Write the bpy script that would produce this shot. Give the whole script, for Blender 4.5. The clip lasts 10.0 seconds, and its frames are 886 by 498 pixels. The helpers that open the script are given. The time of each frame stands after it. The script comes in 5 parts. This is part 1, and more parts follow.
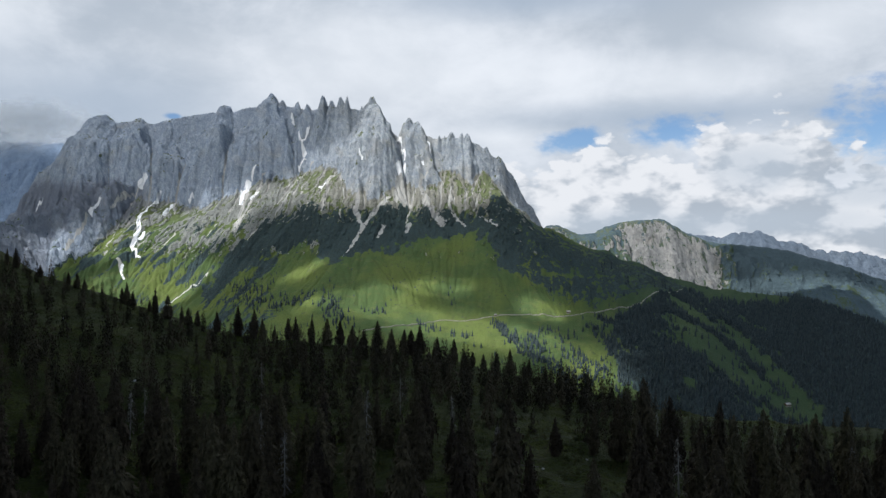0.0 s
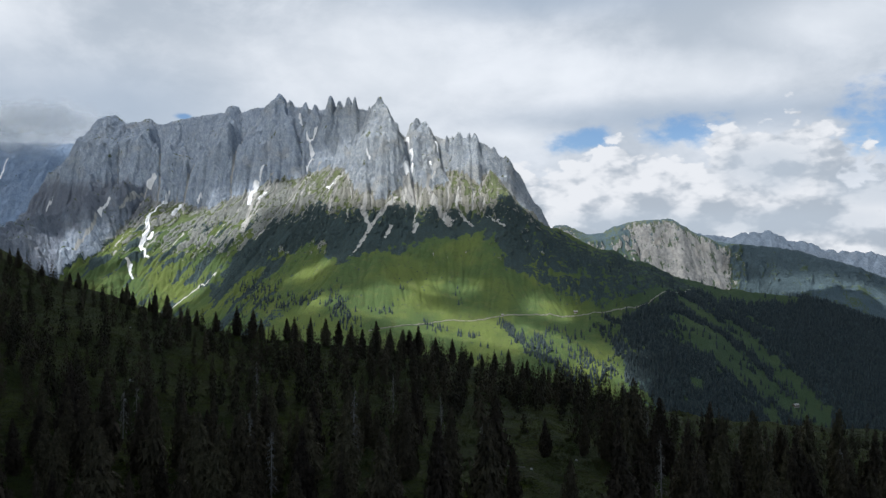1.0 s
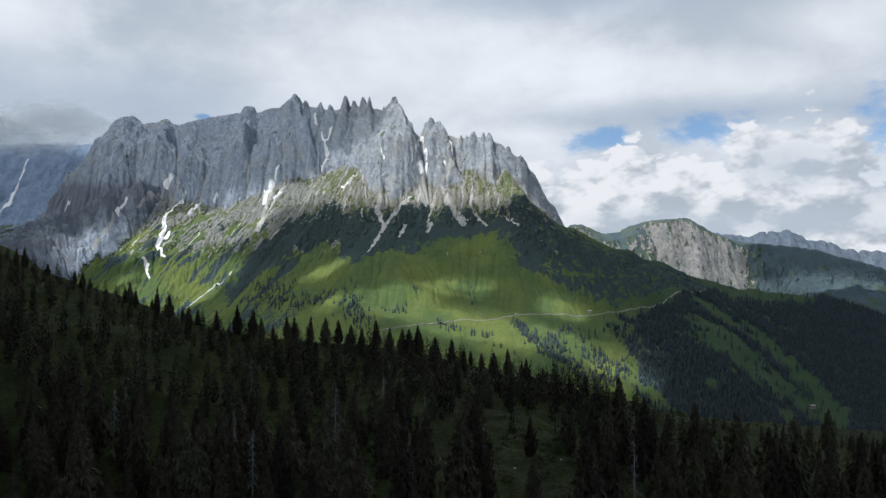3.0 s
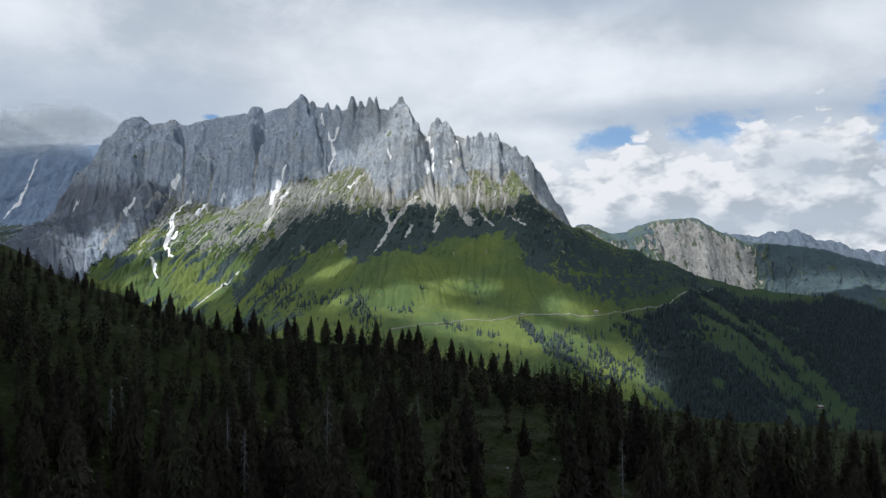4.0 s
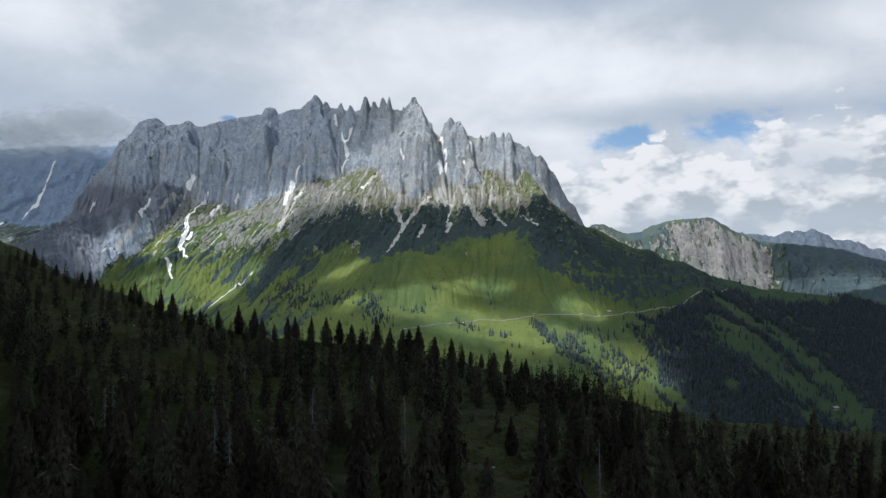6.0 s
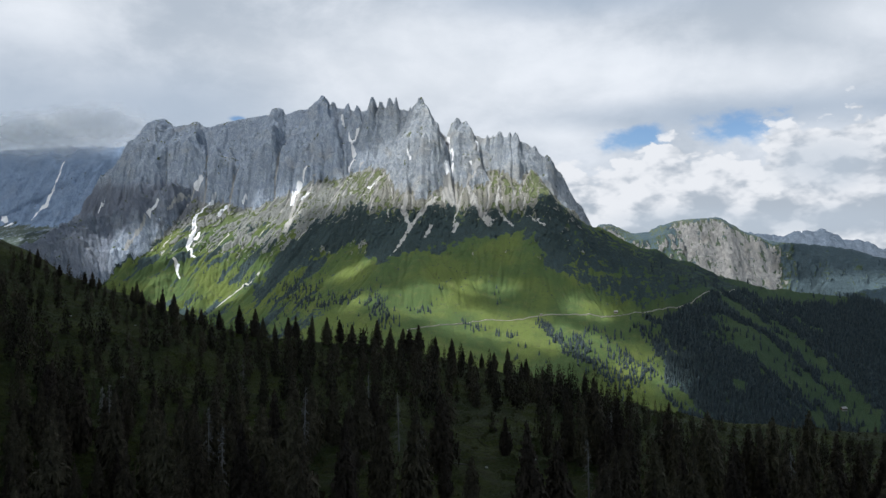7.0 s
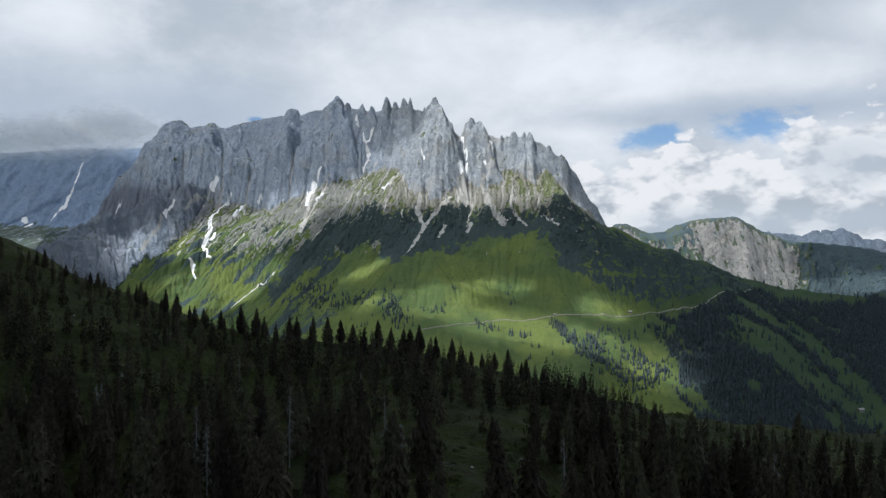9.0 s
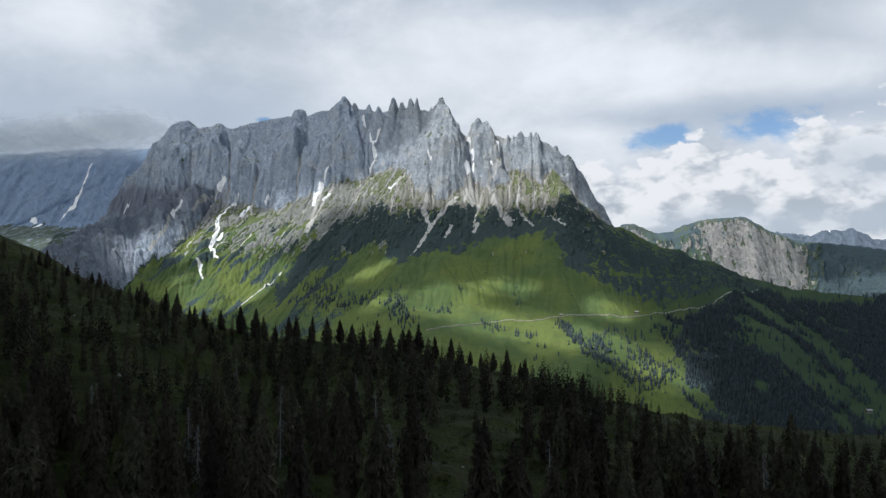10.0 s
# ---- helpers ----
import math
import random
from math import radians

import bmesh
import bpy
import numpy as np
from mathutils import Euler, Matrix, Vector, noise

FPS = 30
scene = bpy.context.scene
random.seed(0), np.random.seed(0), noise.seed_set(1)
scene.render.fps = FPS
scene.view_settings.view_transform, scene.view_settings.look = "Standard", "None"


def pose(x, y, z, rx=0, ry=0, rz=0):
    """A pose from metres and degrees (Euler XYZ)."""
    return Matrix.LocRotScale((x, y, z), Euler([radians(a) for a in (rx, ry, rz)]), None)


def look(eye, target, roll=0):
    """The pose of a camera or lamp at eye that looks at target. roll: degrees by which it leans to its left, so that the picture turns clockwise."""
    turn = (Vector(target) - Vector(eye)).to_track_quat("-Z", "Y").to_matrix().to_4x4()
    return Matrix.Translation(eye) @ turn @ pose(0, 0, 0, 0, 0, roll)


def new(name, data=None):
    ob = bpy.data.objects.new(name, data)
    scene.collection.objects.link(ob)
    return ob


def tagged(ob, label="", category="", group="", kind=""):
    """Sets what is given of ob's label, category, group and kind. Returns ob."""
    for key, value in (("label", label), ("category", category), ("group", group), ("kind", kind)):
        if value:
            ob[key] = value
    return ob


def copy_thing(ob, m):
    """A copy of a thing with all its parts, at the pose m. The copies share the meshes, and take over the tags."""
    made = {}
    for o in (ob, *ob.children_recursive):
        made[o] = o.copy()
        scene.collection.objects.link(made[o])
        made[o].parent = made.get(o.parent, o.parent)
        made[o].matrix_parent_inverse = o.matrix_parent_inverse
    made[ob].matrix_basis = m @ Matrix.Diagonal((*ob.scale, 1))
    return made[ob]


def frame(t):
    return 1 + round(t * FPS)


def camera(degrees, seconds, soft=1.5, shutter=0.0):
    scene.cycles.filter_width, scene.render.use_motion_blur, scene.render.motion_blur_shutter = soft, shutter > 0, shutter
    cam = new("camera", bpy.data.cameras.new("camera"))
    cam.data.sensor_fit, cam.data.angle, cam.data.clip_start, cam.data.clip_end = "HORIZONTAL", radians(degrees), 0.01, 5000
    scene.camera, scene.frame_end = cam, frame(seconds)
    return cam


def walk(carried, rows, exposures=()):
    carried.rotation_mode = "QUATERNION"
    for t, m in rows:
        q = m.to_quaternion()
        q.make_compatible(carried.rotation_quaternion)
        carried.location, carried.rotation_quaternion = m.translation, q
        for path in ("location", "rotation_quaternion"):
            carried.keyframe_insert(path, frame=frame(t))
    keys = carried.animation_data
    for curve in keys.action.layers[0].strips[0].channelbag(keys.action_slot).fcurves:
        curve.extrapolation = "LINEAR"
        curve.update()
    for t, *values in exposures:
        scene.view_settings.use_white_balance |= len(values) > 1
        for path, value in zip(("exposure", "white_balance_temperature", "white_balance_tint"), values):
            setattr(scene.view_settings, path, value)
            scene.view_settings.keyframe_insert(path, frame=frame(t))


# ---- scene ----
cam = camera(58.0, 10.0, soft=1.4)
# t, x, y, z, yaw, pitch, roll
PATH = [
    (0.0, 0.0, 0.0, 0.0, 0.0, 0.0, 0.0),
    (0.5, 3.26, -0.201, 0.099, 0.343, -0.002, -0.006),
    (1.0, 6.259, -0.394, 0.164, 0.681, -0.011, -0.012),
    (1.5, 9.053, -0.576, 0.201, 1.012, -0.022, -0.015),
    (2.0, 11.686, -0.746, 0.217, 1.334, -0.035, -0.017),
    (2.5, 14.199, -0.903, 0.217, 1.646, -0.045, -0.015),
    (3.2, 17.572, -1.099, 0.198, 2.068, -0.054, -0.007),
    (4.0, 21.298, -1.282, 0.166, 2.535, -0.056, 0.01),
    (4.5, 23.589, -1.374, 0.145, 2.821, -0.054, 0.024),
    (5.0, 25.867, -1.447, 0.127, 3.107, -0.05, 0.041),
    (5.5, 28.142, -1.501, 0.114, 3.393, -0.045, 0.059),
    (6.2, 31.339, -1.546, 0.107, 3.8, -0.038, 0.086),
    (7.0, 35.035, -1.555, 0.115, 4.278, -0.033, 0.116),
    (7.5, 37.381, -1.539, 0.128, 4.584, -0.032, 0.133),
    (8.0, 39.766, -1.51, 0.145, 4.895, -0.033, 0.148),
    (8.5, 42.203, -1.471, 0.164, 5.208, -0.035, 0.161),
    (9.0, 44.707, -1.425, 0.182, 5.519, -0.036, 0.17),
    (9.5, 47.297, -1.376, 0.195, 5.823, -0.032, 0.175),
    (10.0, 49.997, -1.33, 0.197, 6.112, -0.021, 0.176),
]
walk(cam, [(t, pose(x, y, z, 90 + p, r, w)) for t, x, y, z, w, p, r in PATH], exposures=[(0.0, 0.4, 6000, 10), (10.0, 0.4, 6000, 10)])


# ---- sky and sun ----
SUN_EL, SUN_AZ = 55.0, 232.0          # degrees; azimuth clockwise from +y, the sun stands behind the camera and to its left
sun_dir = Vector((math.sin(radians(SUN_AZ)) * math.cos(radians(SUN_EL)), math.cos(radians(SUN_AZ)) * math.cos(radians(SUN_EL)), math.sin(radians(SUN_EL))))
sun = new("sun", bpy.data.lights.new("sun", "SUN"))
sun.data.energy, sun.data.angle, sun.data.color = 5.0, radians(0.6), (1.0, 0.95, 0.86)
sun.matrix_basis = look(sun_dir * 3000, (0, 0, 0))


class Nodes:
    """Short way of writing node trees."""

    def __init__(self, tree):
        self.t = tree
        tree.nodes.clear()

    def add(self, kind, **sets):
        n = self.t.nodes.new(kind)
        for k, v in sets.items():
            if k == "operation":
                n.operation = v
            elif k == "blend_type":
                n.blend_type = v
            elif k == "data_type":
                n.data_type = v
        return n

    def put(self, socket, v):
        if isinstance(v, bpy.types.NodeSocket):
            self.t.links.new(v, socket)
        elif v is not None:
            if isinstance(v, tuple) and len(v) == 3 and len(socket.default_value) == 4:
                v = (*v, 1.0)
            socket.default_value = v

    def math(self, op, a, b=None, c=None, clamp=False):
        n = self.add("ShaderNodeMath", operation=op)
        n.use_clamp = clamp
        for s, v in zip(n.inputs, (a, b, c)):
            self.put(s, v)
        return n.outputs[0]

    def step(self, v, lo, hi):
        n = self.add("ShaderNodeMapRange")
        n.interpolation_type, n.clamp = "SMOOTHSTEP", True
        for s, q in zip(n.inputs, (v, lo, hi, 0.0, 1.0)):
            self.put(s, q)
        return n.outputs[0]

    def noise(self, vec, scale, detail=5.0, rough=0.55, warp=0.0):
        n = self.add("ShaderNodeTexNoise")
        self.put(n.inputs["Vector"], vec)
        for k, v in (("Scale", scale), ("Detail", detail), ("Roughness", rough), ("Distortion", warp)):
            n.inputs[k].default_value = v
        return n.outputs["Fac"]

    def mix(self, f, a, b, how="MIX"):
        n = self.add("ShaderNodeMix", data_type="RGBA", blend_type=how)
        for s, v in ((n.inputs[0], f), (n.inputs[6], a), (n.inputs[7], b)):
            self.put(s, v)
        return n.outputs[2]

    def vec(self, x, y, z):
        n = self.add("ShaderNodeCombineXYZ")
        for s, v in zip(n.inputs, (x, y, z)):
            self.put(s, v)
        return n.outputs[0]

    def scaled(self, vec, s, move=(0, 0, 0)):
        n = self.add("ShaderNodeMapping")
        self.put(n.inputs[0], vec)
        n.inputs["Scale"].default_value, n.inputs["Location"].default_value = s, move
        return n.outputs[0]

    def attr(self, name):
        n = self.add("ShaderNodeAttribute")
        n.attribute_name = name
        return n.outputs["Fac"]


def make_world():
    world = bpy.data.worlds.new("sky")
    scene.world = world
    world.use_nodes = True
    N = Nodes(world.node_tree)
    sky = N.add("ShaderNodeTexSky")
    sky.sky_type, sky.sun_disc = "NISHITA", False
    sky.sun_elevation, sky.sun_rotation, sky.altitude = radians(SUN_EL), radians(SUN_AZ), 1500
    blue = N.mix(1.0, sky.outputs[0], (0.075, 0.088, 0.10), "MULTIPLY")
    co = N.add("ShaderNodeTexCoord").outputs["Generated"]
    sep = N.add("ShaderNodeSeparateXYZ")
    N.put(sep.inputs[0], co)
    x, y, z = sep.outputs
    az = N.math("ARCTAN2", x, y)                       # 0 straight ahead, right positive
    el = N.math("ARCSINE", z)
    flat = N.vec(az, N.math("MULTIPLY", el, 1.7), 0.0)
    big = N.noise(flat, 3.2, 6, 0.55, 0.3)
    mid = N.noise(N.scaled(flat, (1, 1, 1), (3.1, 1.7, 0.4)), 8.0, 8, 0.62, 0.2)
    fine = N.noise(N.scaled(flat, (1, 1, 1), (7.1, 4.7, 0.9)), 22.0, 9, 0.6, 0.15)

    def blob(a, e, ra, re):
        """A soft hump of the cloud field, 1 in its middle."""
        u = N.math("DIVIDE", N.math("SUBTRACT", az, a), ra)
        v = N.math("DIVIDE", N.math("SUBTRACT", el, e), re)
        d = N.math("ADD", N.math("MULTIPLY", u, u), N.math("MULTIPLY", v, v))
        return N.math("SUBTRACT", 1.0, N.math("POWER", d, 0.5))

    def top(values):
        out = values[0]
        for v in values[1:]:
            out = N.math("SMOOTH_MAX", out, v, 0.15)
        return out

    # high layer of grey stratus, with brighter and darker parts
    s = N.math("ADD", N.math("MULTIPLY", big, 0.62), N.math("MULTIPLY", mid, 0.38))
    layer = N.mix(N.step(s, 0.37, 0.62), (0.49, 0.53, 0.57), (0.80, 0.81, 0.82))
    glow = N.step(top([blob(-0.06, 0.215, 0.42, 0.085), blob(-0.09, 0.25, 0.2, 0.07), blob(0.12, 0.21, 0.25, 0.05), blob(-0.53, 0.26, 0.10, 0.08), blob(0.30, 0.20, 0.2, 0.05), blob(0.07, 0.14, 0.11, 0.03), blob(0.44, 0.25, 0.14, 0.05)]), -0.1, 1.15)
    layer = N.mix(N.math("MULTIPLY", glow, 0.6), layer, (0.95, 0.945, 0.93))
    dusk = N.step(N.math("ADD", top([blob(-0.56, 0.12, 0.26, 0.11), blob(-0.40, 0.16, 0.17, 0.06), blob(0.12, 0.305, 0.22, 0.03), blob(0.30, 0.158, 0.24, 0.022)]), N.math("MULTIPLY", N.math("SUBTRACT", big, 0.5), 0.2)), -0.5, 0.95)
    layer = N.mix(N.math("MULTIPLY", dusk, 0.8), layer, (0.40, 0.465, 0.54))
    # gaps of blue sky
    gap = top([blob(0.52, 0.135, 0.09, 0.05), blob(0.275, 0.14, 0.065, 0.022), blob(0.165, 0.134, 0.055, 0.018), blob(0.56, 0.27, 0.04, 0.04), blob(-0.325, 0.156, 0.012, 0.005)])
    gap = N.step(N.math("ADD", gap, N.math("MULTIPLY", N.math("ADD", N.math("SUBTRACT", mid, 0.5), N.math("SUBTRACT", fine, 0.5)), 1.9)), -0.05, 0.75)
    shade = N.mix(N.math("MULTIPLY", gap, 0.9), layer, blue)
    # heaped white clouds over the far ranges
    def heap(da, de):
        hump = top([blob(0.205 + da, 0.052 + de, 0.095, 0.076), blob(0.145 + da, 0.035 + de, 0.08, 0.065), blob(0.29 + da, 0.055 + de, 0.06, 0.055), blob(0.385 + da, 0.06 + de, 0.10, 0.092),
                    blob(0.49 + da, 0.035 + de, 0.11, 0.05), blob(0.10 + da, 0.03 + de, 0.12, 0.075), blob(0.36 + da, 0.0 + de, 0.5, 0.06)])
        q = N.scaled(flat, (1, 1, 1), (-da, -de * 1.7, 0))
        wobble = N.add("ShaderNodeVectorMath", operation="ADD")
        N.put(wobble.inputs[0], q)
        N.put(wobble.inputs[1], N.vec(N.math("MULTIPLY", N.noise(q, 30.0, 5, 0.6), 0.03), N.math("MULTIPLY", N.noise(N.scaled(q, (1, 1, 1), (5, 3, 0)), 30.0, 5, 0.6), 0.03), 0.0))
        rough = 0.0
        for scale, weight in ((17.0, 0.55), (40.0, 0.32), (95.0, 0.16)):
            puff = N.add("ShaderNodeTexVoronoi")
            puff.feature, puff.voronoi_dimensions = "SMOOTH_F1", "2D"
            N.put(puff.inputs["Vector"], wobble.outputs[0])
            puff.inputs["Scale"].default_value = scale
            puff.inputs["Smoothness"].default_value = 0.35
            rough = N.math("ADD", rough, N.math("MULTIPLY", N.math("SUBTRACT", 0.45, puff.outputs["Distance"]), weight))
        soft = N.math("MULTIPLY", N.math("SUBTRACT", N.noise(q, 7.0, 6, 0.6, 0.3), 0.5), 0.4)
        return N.math("ADD", hump, N.math("ADD", rough, soft))
    here, up = heap(0, 0), heap(0.012, -0.022)
    body = N.step(here, 0.02, 0.16)
    lit = N.step(N.math("ADD", N.math("SUBTRACT", here, up), N.math("MULTIPLY", N.math("SUBTRACT", fine, 0.5), 0.5)), -0.16, 0.42)
    dim = N.step(N.math("ADD", top([blob(0.375, 0.095, 0.06, 0.035), blob(0.30, 0.03, 0.3, 0.022), blob(0.50, 0.07, 0.08, 0.03)]), N.math("MULTIPLY", N.math("SUBTRACT", mid, 0.5), 1.4)), -0.2, 0.8)
    heap_col = N.mix(lit, (0.46, 0.495, 0.53), (0.86, 0.845, 0.825))
    heap_col = N.mix(N.math("MULTIPLY", dim, 0.55), heap_col, (0.52, 0.57, 0.615))
    shade = N.mix(body, shade, heap_col)
    # overhead and behind, a thick grey-blue cover
    cover = N.math("MAXIMUM", N.step(el, 0.42, 0.75), N.step(y, 0.45, -0.05))
    thick = N.mix(N.step(s, 0.36, 0.64), (0.19, 0.255, 0.35), (0.36, 0.44, 0.55))
    shade = N.mix(cover, shade, thick)
    # towards and under the horizon the sky pales
    shade = N.mix(N.step(el, 0.0, -0.08), shade, (0.20, 0.22, 0.23))
    bg = N.add("ShaderNodeBackground")
    N.put(bg.inputs[0], shade)
    bg.inputs[1].default_value = 0.76
    out = N.add("ShaderNodeOutputWorld")
    N.put(out.inputs[0], bg.outputs[0])


make_world()

# ---- materials ----
def material(name, build):
    m = bpy.data.materials.new(name)
    m.use_nodes = True
    N = Nodes(m.node_tree)
    bsdf = N.add("ShaderNodeBsdfPrincipled")
    bsdf.inputs["Specular IOR Level"].default_value = 0.25
    out = N.add("ShaderNodeOutputMaterial")
    N.put(out.inputs[0], bsdf.outputs[0])
    build(N, bsdf)
    return m


def bump(N, bsdf, height, strength, dist):
    b = N.add("ShaderNodeBump")
    b.inputs["Strength"].default_value, b.inputs["Distance"].default_value = strength, dist
    N.put(b.inputs["Height"], height)
    N.put(bsdf.inputs["Normal"], b.outputs[0])


def objco(N):
    return N.add("ShaderNodeTexCoord").outputs["Object"]


def rock_tint(N, co, light, dark, warm, upright):
    """Limestone: broken faces at three scales, dark cracks and ledges, stains."""
    streak = N.noise(N.scaled(co, (0.06, 0.03, 0.018)), 1.0, 8, 0.68, 0.8)
    patch = N.noise(co, 0.011, 6, 0.6, 0.5)
    grain = N.noise(N.scaled(co, (1.0, 1.0, 0.7)), 0.13, 6, 0.7, 0.6)
    blotch = N.noise(N.scaled(co, (1.0, 1.0, 0.6)), 0.04, 6, 0.66, 1.0)
    beds = N.noise(N.scaled(co, (0.012, 0.010, 0.07)), 1.0, 7, 0.65, 1.2)
    turned = N.add("ShaderNodeMapping")
    N.put(turned.inputs[0], co)
    turned.inputs["Rotation"].default_value = (0, radians(28), 0)
    lines = N.noise(N.scaled(turned.outputs[0], (0.075, 0.05, 0.022)), 1.0, 5, 0.6, 1.4)
    crack = N.math("SUBTRACT", 1.0, N.step(N.math("ABSOLUTE", N.math("SUBTRACT", lines, 0.5)), 0.0, 0.035))
    cell = N.add("ShaderNodeTexVoronoi")
    cell.feature, cell.distance = "F1", "CHEBYCHEV"
    warp = N.add("ShaderNodeMixRGB")
    warp.blend_type = "ADD"
    warp.inputs[0].default_value = 1.0
    N.put(warp.inputs[1], N.scaled(turned.outputs[0], (0.07, 0.06, 0.035)))
    N.put(warp.inputs[2], N.math("MULTIPLY", blotch, 1.6))
    N.put(cell.inputs["Vector"], warp.outputs[0])
    cell.inputs["Scale"].default_value = 1.0
    face = cell.outputs["Distance"]
    grit = N.noise(co, 0.36, 3, 0.6)
    tone = N.math("ADD", N.math("ADD", N.math("MULTIPLY", streak, 0.15), N.math("MULTIPLY", grit, 0.2)), N.math("ADD", N.math("MULTIPLY", grain, 0.37), N.math("MULTIPLY", blotch, 0.28)))
    c = N.mix(N.step(tone, 0.42, 0.56), dark, light)
    c = N.mix(N.math("MULTIPLY", N.step(patch, 0.5, 0.68), 0.45), c, warm)
    c = N.mix(N.math("MULTIPLY", N.step(beds, 0.54, 0.64), 0.3), c, dark)
    c = N.mix(N.math("MULTIPLY", crack, N.step(grain, 0.35, 0.6)), c, tuple(0.72 * v for v in dark))
    h = N.math("ADD", N.math("ADD", N.math("ADD", N.math("MULTIPLY", streak, upright), N.math("MULTIPLY", blotch, 1.3)), N.math("MULTIPLY", grain, 1.7)), N.math("MULTIPLY", face, -0.6))
    return c, N.math("ADD", h, N.math("ADD", N.math("MULTIPLY", beds, 0.4), N.math("MULTIPLY", crack, -0.25)))


# default scrub_col is tinted bluish to stand in for haze
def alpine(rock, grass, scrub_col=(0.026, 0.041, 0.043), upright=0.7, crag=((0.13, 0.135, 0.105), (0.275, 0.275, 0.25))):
    """Ground of a mountain: rock, grass, dwarf pine, scree and old snow, each where the terrain says."""
    def build(N, bsdf):
        co = objco(N)
        r_col, r_h = rock_tint(N, co, *rock, upright)
        big, mid, small = N.noise(co, 0.008, 5), N.noise(co, 0.05, 7, 0.65), N.noise(co, 0.35, 6, 0.7)
        g = N.mix(N.step(big, 0.4, 0.62), grass[0], grass[1])
        g = N.mix(N.math("MULTIPLY", N.step(mid, 0.5, 0.66), 0.6), g, grass[2])
        g = N.mix(N.math("MULTIPLY", N.step(small, 0.56, 0.72), 0.45), g, (0.03, 0.045, 0.016))
        east = N.add("ShaderNodeSeparateXYZ")
        N.put(east.inputs[0], co)
        turned = N.add("ShaderNodeMapping")
        N.put(turned.inputs[0], co)
        turned.inputs["Rotation"].default_value = (0, 0, radians(36))
        drawn = (0.07, 0.016, 0.02)                                                 # drawn out down the slope
        down, across = N.noise(N.scaled(co, drawn), 1.0, 7, 0.7, 0.5), N.noise(N.scaled(turned.outputs[0], drawn), 1.0, 7, 0.7, 0.5)
        west = N.step(east.outputs[0], -280.0, -420.0)
        fall = N.math("ADD", N.math("MULTIPLY", down, N.math("SUBTRACT", 1.0, west)), N.math("MULTIPLY", across, west))
        edge = N.math("SUBTRACT", N.math("ADD", N.math("ADD", N.math("MULTIPLY", mid, 0.6), N.math("MULTIPLY", small, 0.42)), N.math("MULTIPLY", fall, 1.7)), 1.36)
        g = N.mix(N.math("MULTIPLY", N.step(fall, 0.52, 0.68), 0.3), g, (0.035, 0.056, 0.018))

        g = N.mix(N.math("MULTIPLY", N.step(east.outputs[0], 300.0, 520.0), 0.7), g, (0.036, 0.062, 0.036))   # eastern flank's haze and shade put into the grass as deeper, bluer green
        g = N.mix(N.math("MULTIPLY", N.step(east.outputs[2], 10.0, 190.0), 0.75), g, grass[3])      # drier and greyer higher up
        ten = N.noise(co, 0.10, 5, 0.6, 0.4)
        edge = N.math("ADD", edge, N.math("MULTIPLY", N.math("SUBTRACT", ten, 0.5), 0.5))
        g = N.mix(N.math("MULTIPLY", N.step(ten, 0.54, 0.66), 0.4), g, (0.04, 0.055, 0.02))

        def zone(name, lo=0.42, hi=0.58, rough=1.0):
            there = N.step(N.attr(name), 0.03, 0.22)
            return N.math("MULTIPLY", there, N.step(N.math("ADD", N.attr(name), N.math("MULTIPLY", edge, rough)), lo, hi))
        scree = N.mix(small, (0.33, 0.325, 0.31), (0.50, 0.49, 0.47))
        sc = N.mix(N.step(small, 0.4, 0.62), scrub_col, tuple(v * 1.7 for v in scrub_col))
        slab = N.mix(N.step(small, 0.38, 0.62), crag[0], crag[1])                      # browner crags low down among the grass
        r_col = N.mix(N.math("MULTIPLY", N.step(N.math("ADD", N.attr("bare"), N.math("MULTIPLY", edge, 0.5)), 0.62, 0.30), 0.85), r_col, slab)
        r_col = N.mix(N.math("MULTIPLY", N.step(east.outputs[0], -500.0, -250.0), 0.8), r_col, (1.0, 0.94, 0.84), "MULTIPLY")       # sunlit warmth put into the eastern towers, taking back ROCK's blue
        r_col = N.mix(N.math("MULTIPLY", N.attr("slate"), 0.75), r_col, (0.135, 0.145, 0.18))     # a band of darker rock, and the buttress darkened for its shade
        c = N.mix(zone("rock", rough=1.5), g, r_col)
        c = N.mix(N.math("MULTIPLY", zone("scree", 0.30, 0.56, 0.8), 0.92), c, scree)
        ragged = N.math("ADD", N.math("ADD", N.math("MULTIPLY", N.math("SUBTRACT", ten, 0.5), 1.9), N.math("MULTIPLY", N.math("SUBTRACT", small, 0.5), 0.9)), N.math("MULTIPLY", N.math("SUBTRACT", mid, 0.5), 0.9))
        c = N.mix(N.step(N.math("ADD", N.attr("scrub"), ragged), 0.45, 0.53), c, sc)
        c = N.mix(zone("snow", 0.44, 0.54, 0.55), c, (0.83, 0.84, 0.86))
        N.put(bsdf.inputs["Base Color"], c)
        bsdf.inputs["Roughness"].default_value = 0.95
        h = N.math("ADD", N.math("MULTIPLY", r_h, N.math("ADD", N.attr("rock"), 0.12)), N.math("MULTIPLY", small, 0.25))
        bump(N, bsdf, h, 0.75, 9.0)
    return build


